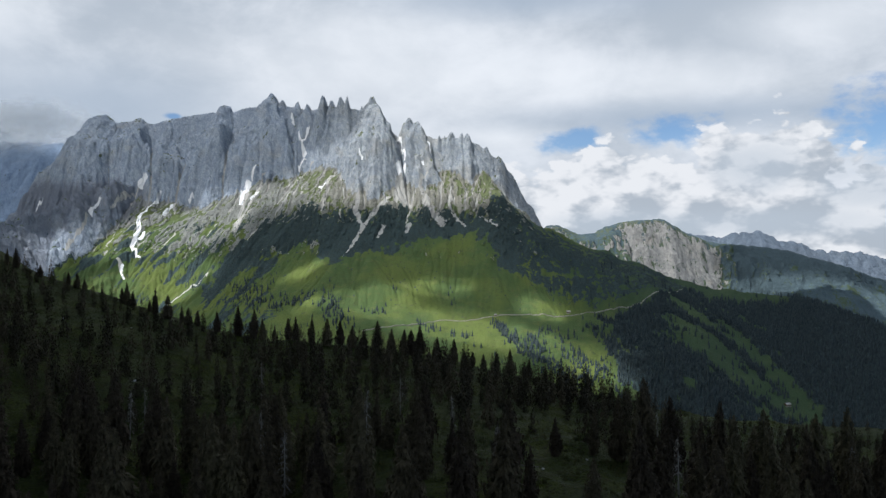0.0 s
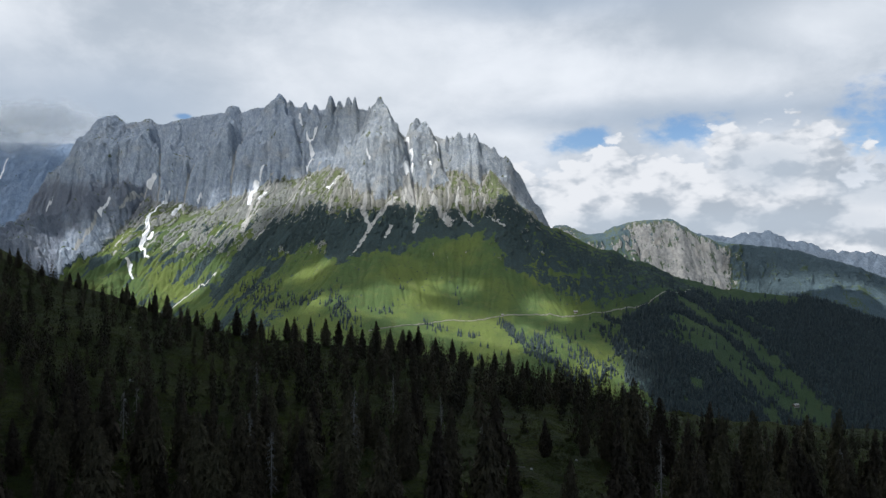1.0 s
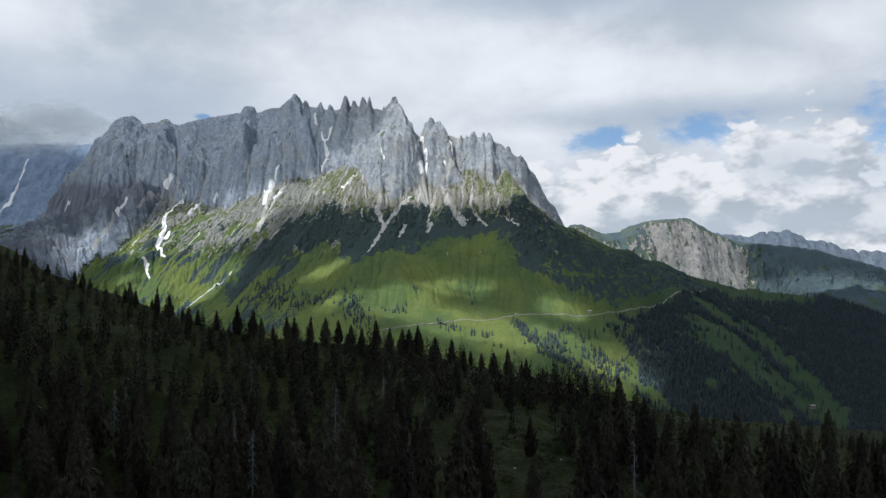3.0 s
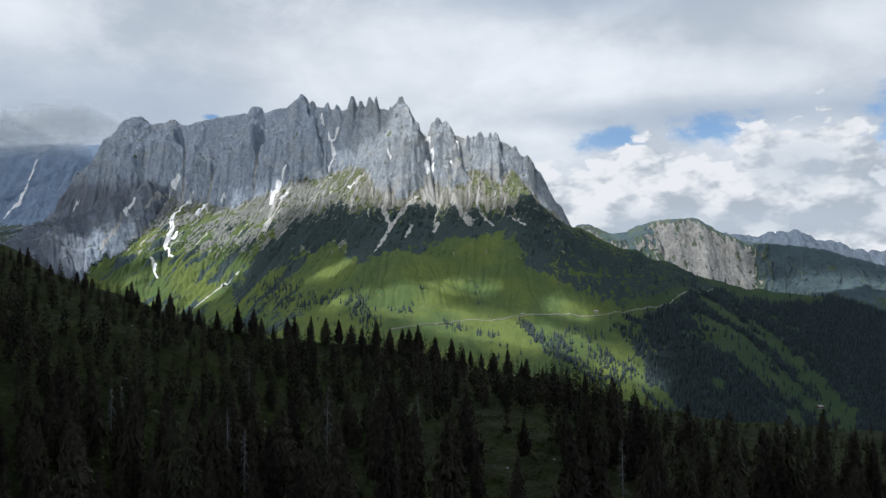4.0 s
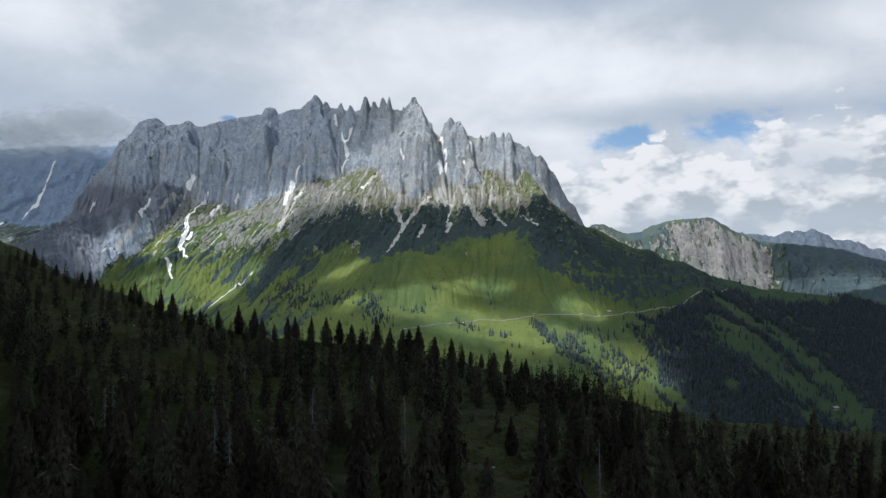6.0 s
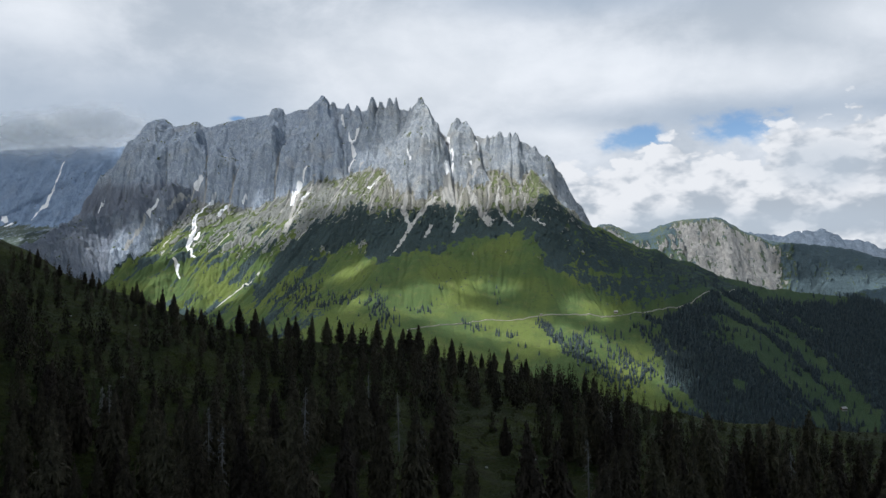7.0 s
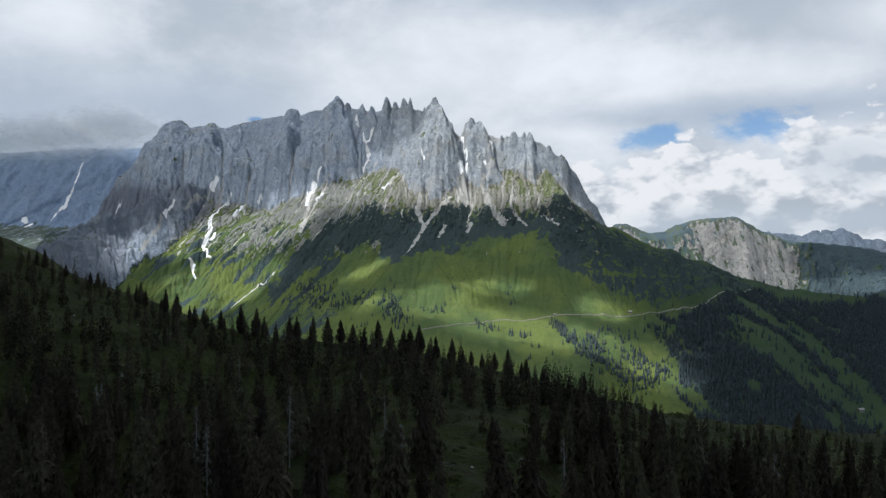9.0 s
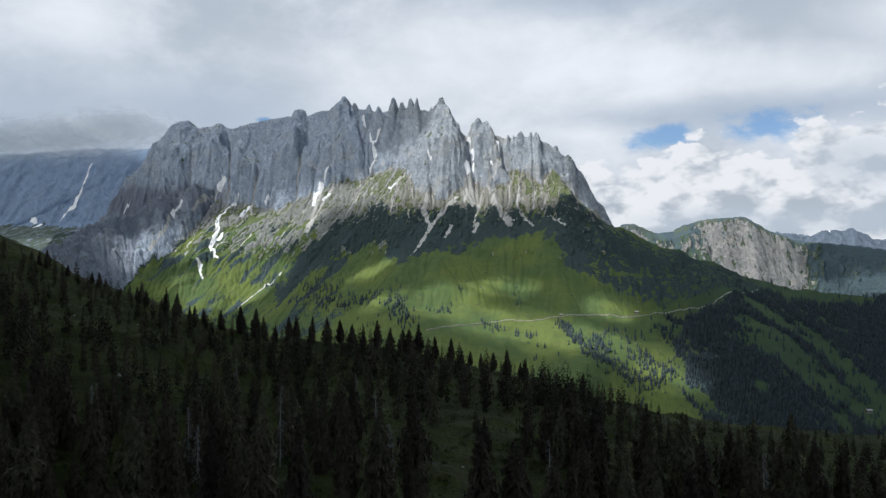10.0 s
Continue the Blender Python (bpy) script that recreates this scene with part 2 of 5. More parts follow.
# limestone tinted blue, for haze and the shade on the wall
ROCK = ((0.370, 0.418, 0.490), (0.222, 0.270, 0.348), (0.36, 0.355, 0.335))
GRASS = ((0.058, 0.092, 0.030), (0.092, 0.121, 0.030), (0.102, 0.119, 0.040), (0.108, 0.121, 0.066))
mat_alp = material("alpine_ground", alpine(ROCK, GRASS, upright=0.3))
# its woods carry the haze as a bluish tint
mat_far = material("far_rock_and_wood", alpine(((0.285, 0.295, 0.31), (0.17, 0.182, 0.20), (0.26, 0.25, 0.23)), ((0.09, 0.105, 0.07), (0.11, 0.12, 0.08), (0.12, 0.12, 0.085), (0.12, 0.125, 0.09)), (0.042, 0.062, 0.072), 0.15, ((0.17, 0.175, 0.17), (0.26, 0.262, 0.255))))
# blue of the distance haze is put into the rock of these two ranges
mat_ridge = material("far_rock_hazed", alpine(((0.155, 0.20, 0.275), (0.095, 0.13, 0.19), (0.16, 0.195, 0.25)), ((0.05, 0.07, 0.06), (0.06, 0.08, 0.06), (0.07, 0.09, 0.07), (0.08, 0.09, 0.08)), (0.024, 0.038, 0.042), 0.3))
mat_hazed_rock = material("back_rock_hazed", alpine(((0.225, 0.30, 0.42), (0.15, 0.21, 0.315), (0.235, 0.285, 0.37)), ((0.05, 0.07, 0.06), (0.06, 0.08, 0.06), (0.07, 0.09, 0.07), (0.08, 0.09, 0.08)), (0.024, 0.038, 0.042), 0.3))


def near_ground(N, bsdf):
    co = objco(N)
    big, mid, small = N.noise(co, 0.03, 5), N.noise(co, 0.18, 7, 0.65), N.noise(co, 0.8, 7, 0.7)
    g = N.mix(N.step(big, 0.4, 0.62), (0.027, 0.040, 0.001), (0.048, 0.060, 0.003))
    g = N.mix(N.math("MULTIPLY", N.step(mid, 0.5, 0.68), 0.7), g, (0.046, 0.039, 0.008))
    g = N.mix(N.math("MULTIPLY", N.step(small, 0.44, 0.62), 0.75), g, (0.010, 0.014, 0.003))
    N.put(bsdf.inputs["Base Color"], g)
    bsdf.inputs["Roughness"].default_value = 0.95
    bump(N, bsdf, N.math("ADD", mid, N.math("MULTIPLY", small, 0.6)), 1.0, 2.2)


mat_near = material("hill_turf", near_ground)


def plain(c1, c2, scale, rough=0.9, by_object=0.0, stretch=(1, 1, 1)):
    def build(N, bsdf):
        co = N.scaled(objco(N), stretch)
        n = N.noise(co, scale, 6, 0.65)
        c = N.mix(N.step(n, 0.35, 0.65), c1, c2)
        if by_object:
            rnd = N.add("ShaderNodeObjectInfo").outputs["Random"]
            hsv = N.add("ShaderNodeHueSaturation")
            N.put(hsv.inputs["Color"], c)
            N.put(hsv.inputs["Value"], N.math("ADD", 1.0 - by_object / 2, N.math("MULTIPLY", rnd, by_object)))
            N.put(hsv.inputs["Hue"], N.math("ADD", 0.475, N.math("MULTIPLY", rnd, 0.045)))
            c = hsv.outputs[0]
        N.put(bsdf.inputs["Base Color"], c)
        bsdf.inputs["Roughness"].default_value = rough
        bump(N, bsdf, n, 0.5, 0.1)
    return build


def island(c1, c2, spread):
    def build(N, bsdf):
        rnd = N.add("ShaderNodeNewGeometry").outputs["Random Per Island"]
        c = N.mix(rnd, c1, c2)
        hsv = N.add("ShaderNodeHueSaturation")
        N.put(hsv.inputs["Color"], c)
        N.put(hsv.inputs["Value"], N.math("ADD", 1.0 - spread / 2, N.math("MULTIPLY", N.noise(objco(N), 0.05, 4), spread)))
        N.put(bsdf.inputs["Base Color"], hsv.outputs[0])
        bsdf.inputs["Roughness"].default_value = 0.95
    return build


def tree_tint(c1, c2, c3):
    """Needles whose colour shifts from tree to tree by the attribute tint."""
    def build(N, bsdf):
        co = objco(N)
        n, tint = N.noise(co, 0.9, 6, 0.65), N.attr("tint")
        c = N.mix(N.step(n, 0.35, 0.65), c1, c2)
        c = N.mix(N.step(tint, 0.45, 1.0), c, c3)
        c = N.mix(N.math("MULTIPLY", N.step(tint, 0.4, 0.0), 0.6), c, tuple(v * 0.5 for v in c1))
        N.put(bsdf.inputs["Base Color"], c)
        bsdf.inputs["Roughness"].default_value = 0.95
    return build


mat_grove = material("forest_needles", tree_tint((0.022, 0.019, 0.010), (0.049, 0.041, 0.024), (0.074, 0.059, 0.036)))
mat_needle = material("spruce_needles", plain((0.036, 0.029, 0.016), (0.092, 0.073, 0.045), 0.9, 0.9, 1.0))
mat_bark = material("spruce_bark", plain((0.06, 0.05, 0.042), (0.13, 0.115, 0.10), 2.0, 0.95, 0.3, (1, 1, 0.2)))
mat_dead = material("bleached_dead_wood", plain((0.145, 0.135, 0.12), (0.28, 0.262, 0.24), 1.5, 0.9, 0.3, (1, 1, 0.15)))
# bluish tint of the haze is painted into these far needles
mat_wood = material("far_spruce_needles_hazed", island((0.019, 0.031, 0.038), (0.040, 0.055, 0.057), 0.6))
mat_track = material("gravel_track", plain((0.24, 0.225, 0.19), (0.36, 0.34, 0.30), 0.4))
mat_plank = material("weathered_planks", plain((0.10, 0.07, 0.05), (0.20, 0.15, 0.11), 3.0, 0.9, 0.2, (1, 1, 8)))
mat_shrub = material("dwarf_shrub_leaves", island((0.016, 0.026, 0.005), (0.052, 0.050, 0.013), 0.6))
# thickets blued for the haze too
mat_pine = material("dwarf_pine_needles_hazed", island((0.025, 0.040, 0.042), (0.046, 0.064, 0.056), 0.5))
mat_stone = material("limestone", plain((0.28, 0.28, 0.27), (0.45, 0.44, 0.42), 1.2, 0.95, 0.2))
mat_glass = material("dark_pane", plain((0.02, 0.025, 0.03), (0.03, 0.035, 0.04), 1.0, 0.15))
mat_roof = material("shingle_roof", plain((0.22, 0.21, 0.20), (0.36, 0.35, 0.34), 4.0))


def cloud_mat(name, thick):
    """Cloud that thins out to nothing at its rim; its object spans -1 to 1."""
    m = bpy.data.materials.new(name)
    m.use_nodes = True
    N = Nodes(m.node_tree)
    co = objco(N)
    sep = N.add("ShaderNodeSeparateXYZ")
    N.put(sep.inputs[0], co)
    d = N.math("POWER", N.math("ADD", N.math("POWER", sep.outputs[0], 2.0), N.math("POWER", sep.outputs[1], 2.0)), 0.5)
    d = N.math("ADD", d, N.math("MULTIPLY", N.math("ADD", N.math("MULTIPLY", N.math("SUBTRACT", N.noise(co, 2.2, 5, 0.55), 0.5), 0.55), N.math("MULTIPLY", N.math("SUBTRACT", N.noise(co, 7.0, 4, 0.5), 0.5), 0.25))))
    dense = N.math("MULTIPLY", N.step(d, 0.97, 0.84), thick)
    white = N.add("ShaderNodeBsdfDiffuse")
    white.inputs[0].default_value = (0.85, 0.86, 0.88, 1)
    clear = N.add("ShaderNodeBsdfTransparent")
    mix = N.add("ShaderNodeMixShader")
    N.put(mix.inputs[0], dense)
    N.put(mix.inputs[1], clear.outputs[0])
    N.put(mix.inputs[2], white.outputs[0])
    N.put(N.add("ShaderNodeOutputMaterial").inputs[0], mix.outputs[0])
    return m


mat_cloud_thick, mat_cloud_thin = cloud_mat("thick_cloud", 1.0), cloud_mat("thin_cloud", 0.42)


def mist_build():
    """Soft bank of mist on a sheet that spans -1 to 1 in x and z."""
    m = bpy.data.materials.new("mist")
    m.use_nodes = True
    N = Nodes(m.node_tree)
    co = objco(N)
    sep = N.add("ShaderNodeSeparateXYZ")
    N.put(sep.inputs[0], co)
    d = N.math("POWER", N.math("ADD", N.math("POWER", sep.outputs[0], 2.0), N.math("POWER", sep.outputs[2], 2.0)), 0.5)
    d = N.math("ADD", d, N.math("MULTIPLY", N.math("SUBTRACT", N.noise(N.scaled(co, (3.0, 1.0, 1.0)), 1.6, 5, 0.5), 0.5), 0.7))
    dense = N.math("MULTIPLY", N.step(d, 1.0, 0.1), 0.85)
    white = N.add("ShaderNodeBsdfDiffuse")
    white.inputs[0].default_value = (0.85, 0.87, 0.9, 1)
    through_ = N.add("ShaderNodeBsdfTranslucent")
    through_.inputs[0].default_value = (0.85, 0.87, 0.9, 1)
    both = N.add("ShaderNodeMixShader")
    both.inputs[0].default_value = 0.5
    N.put(both.inputs[1], white.outputs[0])
    N.put(both.inputs[2], through_.outputs[0])
    mix = N.add("ShaderNodeMixShader")
    N.put(mix.inputs[0], dense)
    N.put(mix.inputs[1], N.add("ShaderNodeBsdfTransparent").outputs[0])
    N.put(mix.inputs[2], both.outputs[0])
    N.put(N.add("ShaderNodeOutputMaterial").inputs[0], mix.outputs[0])
    return m


mat_mist = mist_build()

# ---- landforms: heights in metres, the camera's first place is the origin ----
_rng = np.random.RandomState(7)
_perm = np.tile(_rng.permutation(256), 3)
_grad = np.array([(math.cos(a), math.sin(a)) for a in np.arange(256) * 2.39996])


def perlin(x, y):
    x, y = np.broadcast_arrays(np.asarray(x, float), np.asarray(y, float))
    xi, yi = np.floor(x).astype(int), np.floor(y).astype(int)
    u, v = x - xi, y - yi
    fu, fv = u * u * u * (u * (u * 6 - 15) + 10), v * v * v * (v * (v * 6 - 15) + 10)

    def corner(i, j):
        g = _grad[_perm[(_perm[(xi + i) & 255] + yi + j) & 255]]
        return g[..., 0] * (u - i) + g[..., 1] * (v - j)
    a = corner(0, 0) * (1 - fu) + corner(1, 0) * fu
    b = corner(0, 1) * (1 - fu) + corner(1, 1) * fu
    return (a * (1 - fv) + b * fv) * 1.5


def fbm(x, y, octaves=5, gain=0.5):
    out, amp = 0.0, 1.0
    for i in range(octaves):
        out = out + amp * perlin(x + 17.3 * i, y - 9.1 * i)
        x, y, amp = x * 2.03, y * 2.03, amp * gain
    return out


def ridged(x, y, octaves=5, gain=0.55):
    out, amp, tot = 0.0, 1.0, 0.0
    for i in range(octaves):
        out = out + amp * (1 - np.minimum(1, 1.6 * np.abs(perlin(x + 31.7 * i, y + 5.3 * i))))
        tot += amp
        x, y, amp = x * 2.1, y * 2.1, amp * gain
    return out / tot


def curve(keys, soft):
    """A smooth function through (place, value) keys."""
    kx, kz = np.array(keys, float).T
    t = np.linspace(kx[0] - 4 * soft, kx[-1] + 4 * soft, 1500)
    step = t[1] - t[0]
    n = int(3 * soft / step) + 1
    w = np.exp(-0.5 * (np.arange(-n, n + 1) * step / soft) ** 2)
    v = np.convolve(np.pad(np.interp(t, kx, kz), n, mode="edge"), w / w.sum(), "valid")
    return lambda q: np.interp(q, t, v)


def smooth(v, lo, hi):
    v = np.clip((v - lo) / (hi - lo), 0, 1)
    return v * v * (3 - 2 * v)


def smax(a, b, k):
    return np.maximum(a, b) + np.maximum(0, k - np.abs(a - b)) ** 2 / (4 * k)


def smin(a, b, k):
    return -smax(-a, -b, k)


def rock_peaks(x, y, peaks):
    """Spires: x, y, height, roundness, steepness."""
    z = np.full(np.broadcast(x, y).shape, -1e4)
    for px, py, pz, w, k in peaks:
        u, v, turn = x - px, 0.72 * (y - py), 0.4 + 1.1 * math.sin(px)
        c, s = math.cos(turn), math.sin(turn)
        facet = np.maximum(np.abs(c * u + s * v), np.abs(c * v - s * u))              # angular towers rather than cones
        q = 0.45 * np.hypot(u, v) + 0.6 * facet
        z = np.maximum(z, pz - k * (np.sqrt(q * q + 0.35 * w * w) - 0.6 * w))
    return z


# -- main massif --
crest_y = curve([(-1620, 2700), (-1500, 2690), (-1100, 2660), (-560, 2636), (-300, 2520), (-200, 2485), (0, 2480), (283, 2445), (500, 2380)], 40)
wall_z = curve([(-1600, -500), (-1500, -80), (-1450, 110), (-1365, 225), (-1262, 335), (-1160, 412), (-1030, 428), (-960, 416), (-900, 432), (-780, 452), (-700, 452), (-640, 470), (-500, 466),
                (-440, 450), (-330, 452), (-270, 440), (-225, 425), (-190, 408), (-140, 340), (-100, 372), (-35, 345), (60, 345), (100, 330), (140, 300), (190, 250), (225, 205), (262, 150), (300, 80), (400, -80), (600, -700)], 9)
PEAKS = [(-1132, 2660, 447, 40, 1.5), (-1010, 2655, 434, 30, 1.6), (-905, 2650, 428, 12, 2.2), (-720, 2640, 475, 18, 2.0), (-640, 2638, 466, 8, 2.6),
         (-566, 2636, 512, 16, 1.8), (-525, 2625, 488, 10, 2.6), (-470, 2590, 480, 7, 3.2), (-440, 2575, 468, 6, 3.2)]
SPIRES = [(-384, 2550, 490, 13, 4.4), (-355, 2545, 476, 8, 3.6), (-326, 2530, 482, 12, 4.2), (-302, 2525, 484, 13, 4.6), (-256, 2500, 450, 6, 3.6), (-220, 2485, 474, 8, 3.0), (-232, 2482, 455, 16, 3.0),
          (-212, 2468, 450, 22, 2.1), (-108, 2485, 407, 18, 3.4), (-82, 2480, 396, 22, 2.5), (-16, 2480, 358, 6, 4.4), (8, 2478, 352, 6, 4.4), (28, 2478, 363, 11, 3.8),
          (55, 2476, 361, 13, 3.6), (80, 2474, 357, 13, 3.2), (134, 2470, 316, 12, 3.0), (168, 2465, 286, 12, 2.8)]
apron_y = curve([(1000, -380), (1300, -340), (1500, -302), (1700, -247), (1820, -207), (1960, -150), (2100, -48), (2250, 74), (2350, 175), (2450, 258), (2550, 325), (2800, 380)], 25)
apron_x = curve([(-1620, -640), (-1450, -470), (-1300, -320), (-1200, -200), (-1100, -130), (-1040, -115), (-900, -130), (-720, -140), (-607, -75), (-450, -30), (-331, 8), (-263, 26), (-120, 10), (0, 0), (61, -12), (147, 6), (328, -20), (577, 4), (900, 0)], 40)
spur_y = curve([(200, 2490), (283, 2445), (442, 2350), (590, 2280), (725, 2205), (937, 2150), (1137, 2050), (1400, 1980)], 30)
spur_z = curve([(0, 420), (200, 170), (283, 80), (442, 4), (590, -54), (725, -108), (830, -116), (937, -127), (1040, -160), (1137, -200), (1400, -330)], 14)
spur_k = curve([(300, 0.3), (577, 0.22), (753, 0.42), (1200, 0.5)], 40)


foot = curve([(-1500, 100), (-1100, 112), (-700, 105), (-500, 105), (-330, 105), (-230, 125), (-150, 100), (-90, 100), (-20, 105), (60, 135), (200, 160), (300, 150)], 25)


def massif_form(x, y):
    """Height of the massif before rain has cut it, and how much of it is bare rock."""
    wx = x + 9 * fbm(x / 55, y / 75, 3) + 3 * fbm(x / 14, y / 30, 2)
    wy = y + 14 * fbm(x / 60 + 40, y / 60, 3)
    base = apron_y(y + 22 * fbm(x / 210, y / 260, 3)) + apron_x(x)
    s = spur_y(x) - y
    spur = spur_z(x) - np.where(s > 0, spur_k(x) * s + 0.0005 * np.maximum(s - 150, 0) ** 2, -0.75 * s)
    base = smin(base, spur, 30)
    # gullies run down the apron
    rill = ridged(x / 120 + 0.25 * fbm(x / 200, y / 200, 2), y / 620, 3)
    high = smooth(y + 0.35 * np.minimum(x + 300, 0), 1950, 2350)
    side = smooth(-x, 300, 520)
    cut = ridged((x - 0.8 * (y - 2300)) / 95 + 0.3 * fbm(x / 120, y / 120, 2), (y + 0.8 * x) / 520, 4)
    base = base + 13 * (rill - 0.6) * (0.35 + high) * (1 - side) + 26 * (cut - 0.6) * side * smooth(y, 1950, 2150) + 5 * fbm(x / 70, y / 90, 4) + 2.2 * fbm(x / 14, y / 18, 3) * high
    s = crest_y(x) - y
    wall = wall_z(wx) - np.where(s > 0, 2.0, 1.2) * np.abs(s)
    rock = np.maximum(wall, np.maximum(rock_peaks(wx, wy, PEAKS), rock_peaks(wx, wy, SPIRES)))
    rock = rock - 1.3 * np.maximum(0, s - foot(x) + 18 * fbm(x / 40, y / 300, 3))
    # lower buttress beyond the gully
    along = (x + 1330) / 310.0
    cy, cz = 2100 + 340 * along, 5 + 205 * np.clip(along, -1.5, 1.15)
    butt = cz - np.where(cy - y > 0, 1.5, 0.6) * np.abs(cy - y) - 1.1 * np.maximum(0, x + 1010)
    rock = smax(rock, butt, 12)
    front = smooth(s, -5, 60)
    slant = wx + 0.33 * y
    # buttresses, ribs and chimneys that run down the wall
    rock = rock + front * 34 * (ridged(slant / 170, y / 420 + 7, 2) - 0.62)
    rock = rock + front * 17 * (ridged((slant + 0.5 * y) / 70 + 0.3 * fbm(x / 50, y / 30, 2), y / 75 + 3, 3) - 0.62) + 14 * front * fbm(wx / 110, y / 60, 3)
    rock = rock + (3 + 8 * front) * (ridged((wx - 0.6 * y) / 30, y / 17, 4) - 0.6) + (2 + 4 * front) * (ridged(wx / 10, y / 7, 2) - 0.6)
    step = (rock + 0.22 * x + 45 * fbm(x / 110, y / 110, 3)) / 38         # tilted ledges, flat treads and steep risers
    fine = step * 3.1 + 0.6 * fbm(x / 30, y / 30, 2)
    rock = rock + front * (10 * (smooth(step % 1, 0.35, 1.0) - step % 1) + 4.5 * (smooth(fine % 1, 0.4, 1.0) - fine % 1))
    z = smax(rock, base, 8)
    return z, smooth(rock - base, -8, 8)


def rain(z, cell, soft, first, batches, n, steps):
    """Runs rain over a height grid: cuts gullies, lays down scree; gives the heights and where the water ran."""
    r = np.random.RandomState(3)
    ny, nx = z.shape
    h, soft = (z / cell).ravel().copy(), soft.ravel()
    flow = np.zeros(nx * ny)

    def level(x, y):
        i, j = x.astype(int), y.astype(int)
        u, v, c = x - i, y - j, j * nx + i
        a, b, d, e = h[c], h[c + 1], h[c + nx], h[c + nx + 1]
        gx, gy = (b - a) * (1 - v) + (e - d) * v, (d - a) * (1 - u) + (e - b) * u
        return c, u, v, gx, gy, (a * (1 - u) + b * u) * (1 - v) + (d * (1 - u) + e * u) * v
    for _ in range(batches):
        x, y = r.uniform(3, nx - 4, n), r.uniform(first, ny - 4, n)
        dx, dy, load, water, speed = np.zeros(n), np.zeros(n), np.zeros(n), np.ones(n), np.ones(n)
        for k in range(steps):
            c, u, v, gx, gy, here = level(x, y)
            dx, dy = 0.3 * dx - 0.7 * gx, 0.3 * dy - 0.7 * gy
            ln = np.hypot(dx, dy) + 1e-6
            dx, dy = dx / ln, dy / ln
            x, y = np.clip(x + dx, 2, nx - 4), np.clip(y + dy, 2, ny - 4)
            drop = here - level(x, y)[5]
            room = np.clip(drop, 0.02, 0.9) * speed * water * 1.6
            lay = np.where(drop < 0, np.minimum(-drop, load), np.maximum(load - room, 0) * 0.25)
            dig = np.where((drop > 0) & (load < room), np.minimum((room - load) * 0.25, 0.5 * drop) * soft[c], 0.0)
            load = load + dig - lay
            for q, w in ((c, (1 - u) * (1 - v)), (c + 1, u * (1 - v)), (c + nx, (1 - u) * v), (c + nx + 1, u * v)):
                np.add.at(h, q, (lay - dig) * w)
            np.add.at(flow, c, water)
            speed = np.sqrt(np.clip(speed * speed * 0.8 + np.clip(drop, -1, 1), 0.05, 4))
            water = water * 0.99
    f = flow.reshape(ny, nx)
    f = f + 0.5 * (np.roll(f, 1, 0) + np.roll(f, -1, 0) + np.roll(f, 1, 1) + np.roll(f, -1, 1))
    return h.reshape(ny, nx) * cell, f


CELL, MX, MY = 3.0, -1626.0, 1224.0


def rained_massif():
    X, Y = np.meshgrid(np.arange(MX, 1342, CELL), np.arange(MY, 2775, CELL))
    z, bare = massif_form(X, Y)
    soft = (0.55 - 0.46 * bare) * smooth(crest_y(X) - Y, 4, 45) * smooth(Y, 1850, 2050) * (1 - 0.8 * smooth(X, 320, 420)) * (1 - 0.9 * smooth(2270 - Y, 0, 60) * smooth(X, -430, -310))
    cut, flow = rain(z, CELL, soft, (1960 - MY) / CELL, 4, 36000, 70)
    return cut, bare, np.log1p(flow) / math.log1p(np.percentile(flow, 99.5))


MASSIF_Z, MASSIF_BARE, MASSIF_FLOW = rained_massif()


def on_grid(grid, x, y):
    x, y = np.broadcast_arrays(np.asarray(x, float), np.asarray(y, float))
    p, q = np.clip((x - MX) / CELL, 0, grid.shape[1] - 1.01), np.clip((y - MY) / CELL, 0, grid.shape[0] - 1.01)
    i, j = p.astype(int), q.astype(int)
    u, v = p - i, q - j
    return (grid[j, i] * (1 - u) + grid[j, i + 1] * u) * (1 - v) + (grid[j + 1, i] * (1 - u) + grid[j + 1, i + 1] * u) * v


def massif(x, y):
    """Height of the massif, and how much of it is bare rock."""
    z, bare = on_grid(MASSIF_Z, x, y), on_grid(MASSIF_BARE, x, y)
    return z + bare * (4.5 * (ridged(np.asarray(x) / 9, np.asarray(y) / 6, 2) - 0.6) + 1.2 * perlin(np.asarray(x) / 3.5, np.asarray(y) / 5)), bare


# -- near hill --
hill_x = curve([(-900, 150), (-600, 105), (-400, 45), (-300, 6), (-270, -12), (-200, -28), (-130, -46), (-95, -52), (-14, -62), (37, -73), (111, -87), (165, -95), (250, -102), (400, -113), (900, -180)], 16)
hill_k = curve([(-300, -0.10), (-126, -0.095), (-43, -0.07), (0, 0.015), (50, 0.035), (300, 0.05)], 12)
brow_y = curve([(-600, 520), (-270, 495), (-110, 430), (-60, 458), (40, 456), (110, 425), (250, 440), (500, 430)], 20)


def hill(x, y):
    s = brow_y(x) - y
    z = 2.5 + hill_x(x) + hill_k(x) * np.clip(s, -50, 500) - 0.28 * np.clip(-s + 2, 0, 900) - 0.0009 * np.clip(-s + 2, 0, 220) ** 2
    z = z + 3.2 * fbm(x / 55, y / 60, 3) * smooth(np.abs(s), 0, 60) + 1.2 * fbm(x / 15, y / 15, 3) + 0.45 * fbm(x / 5, y / 5, 2)
    return np.maximum(z, -345)


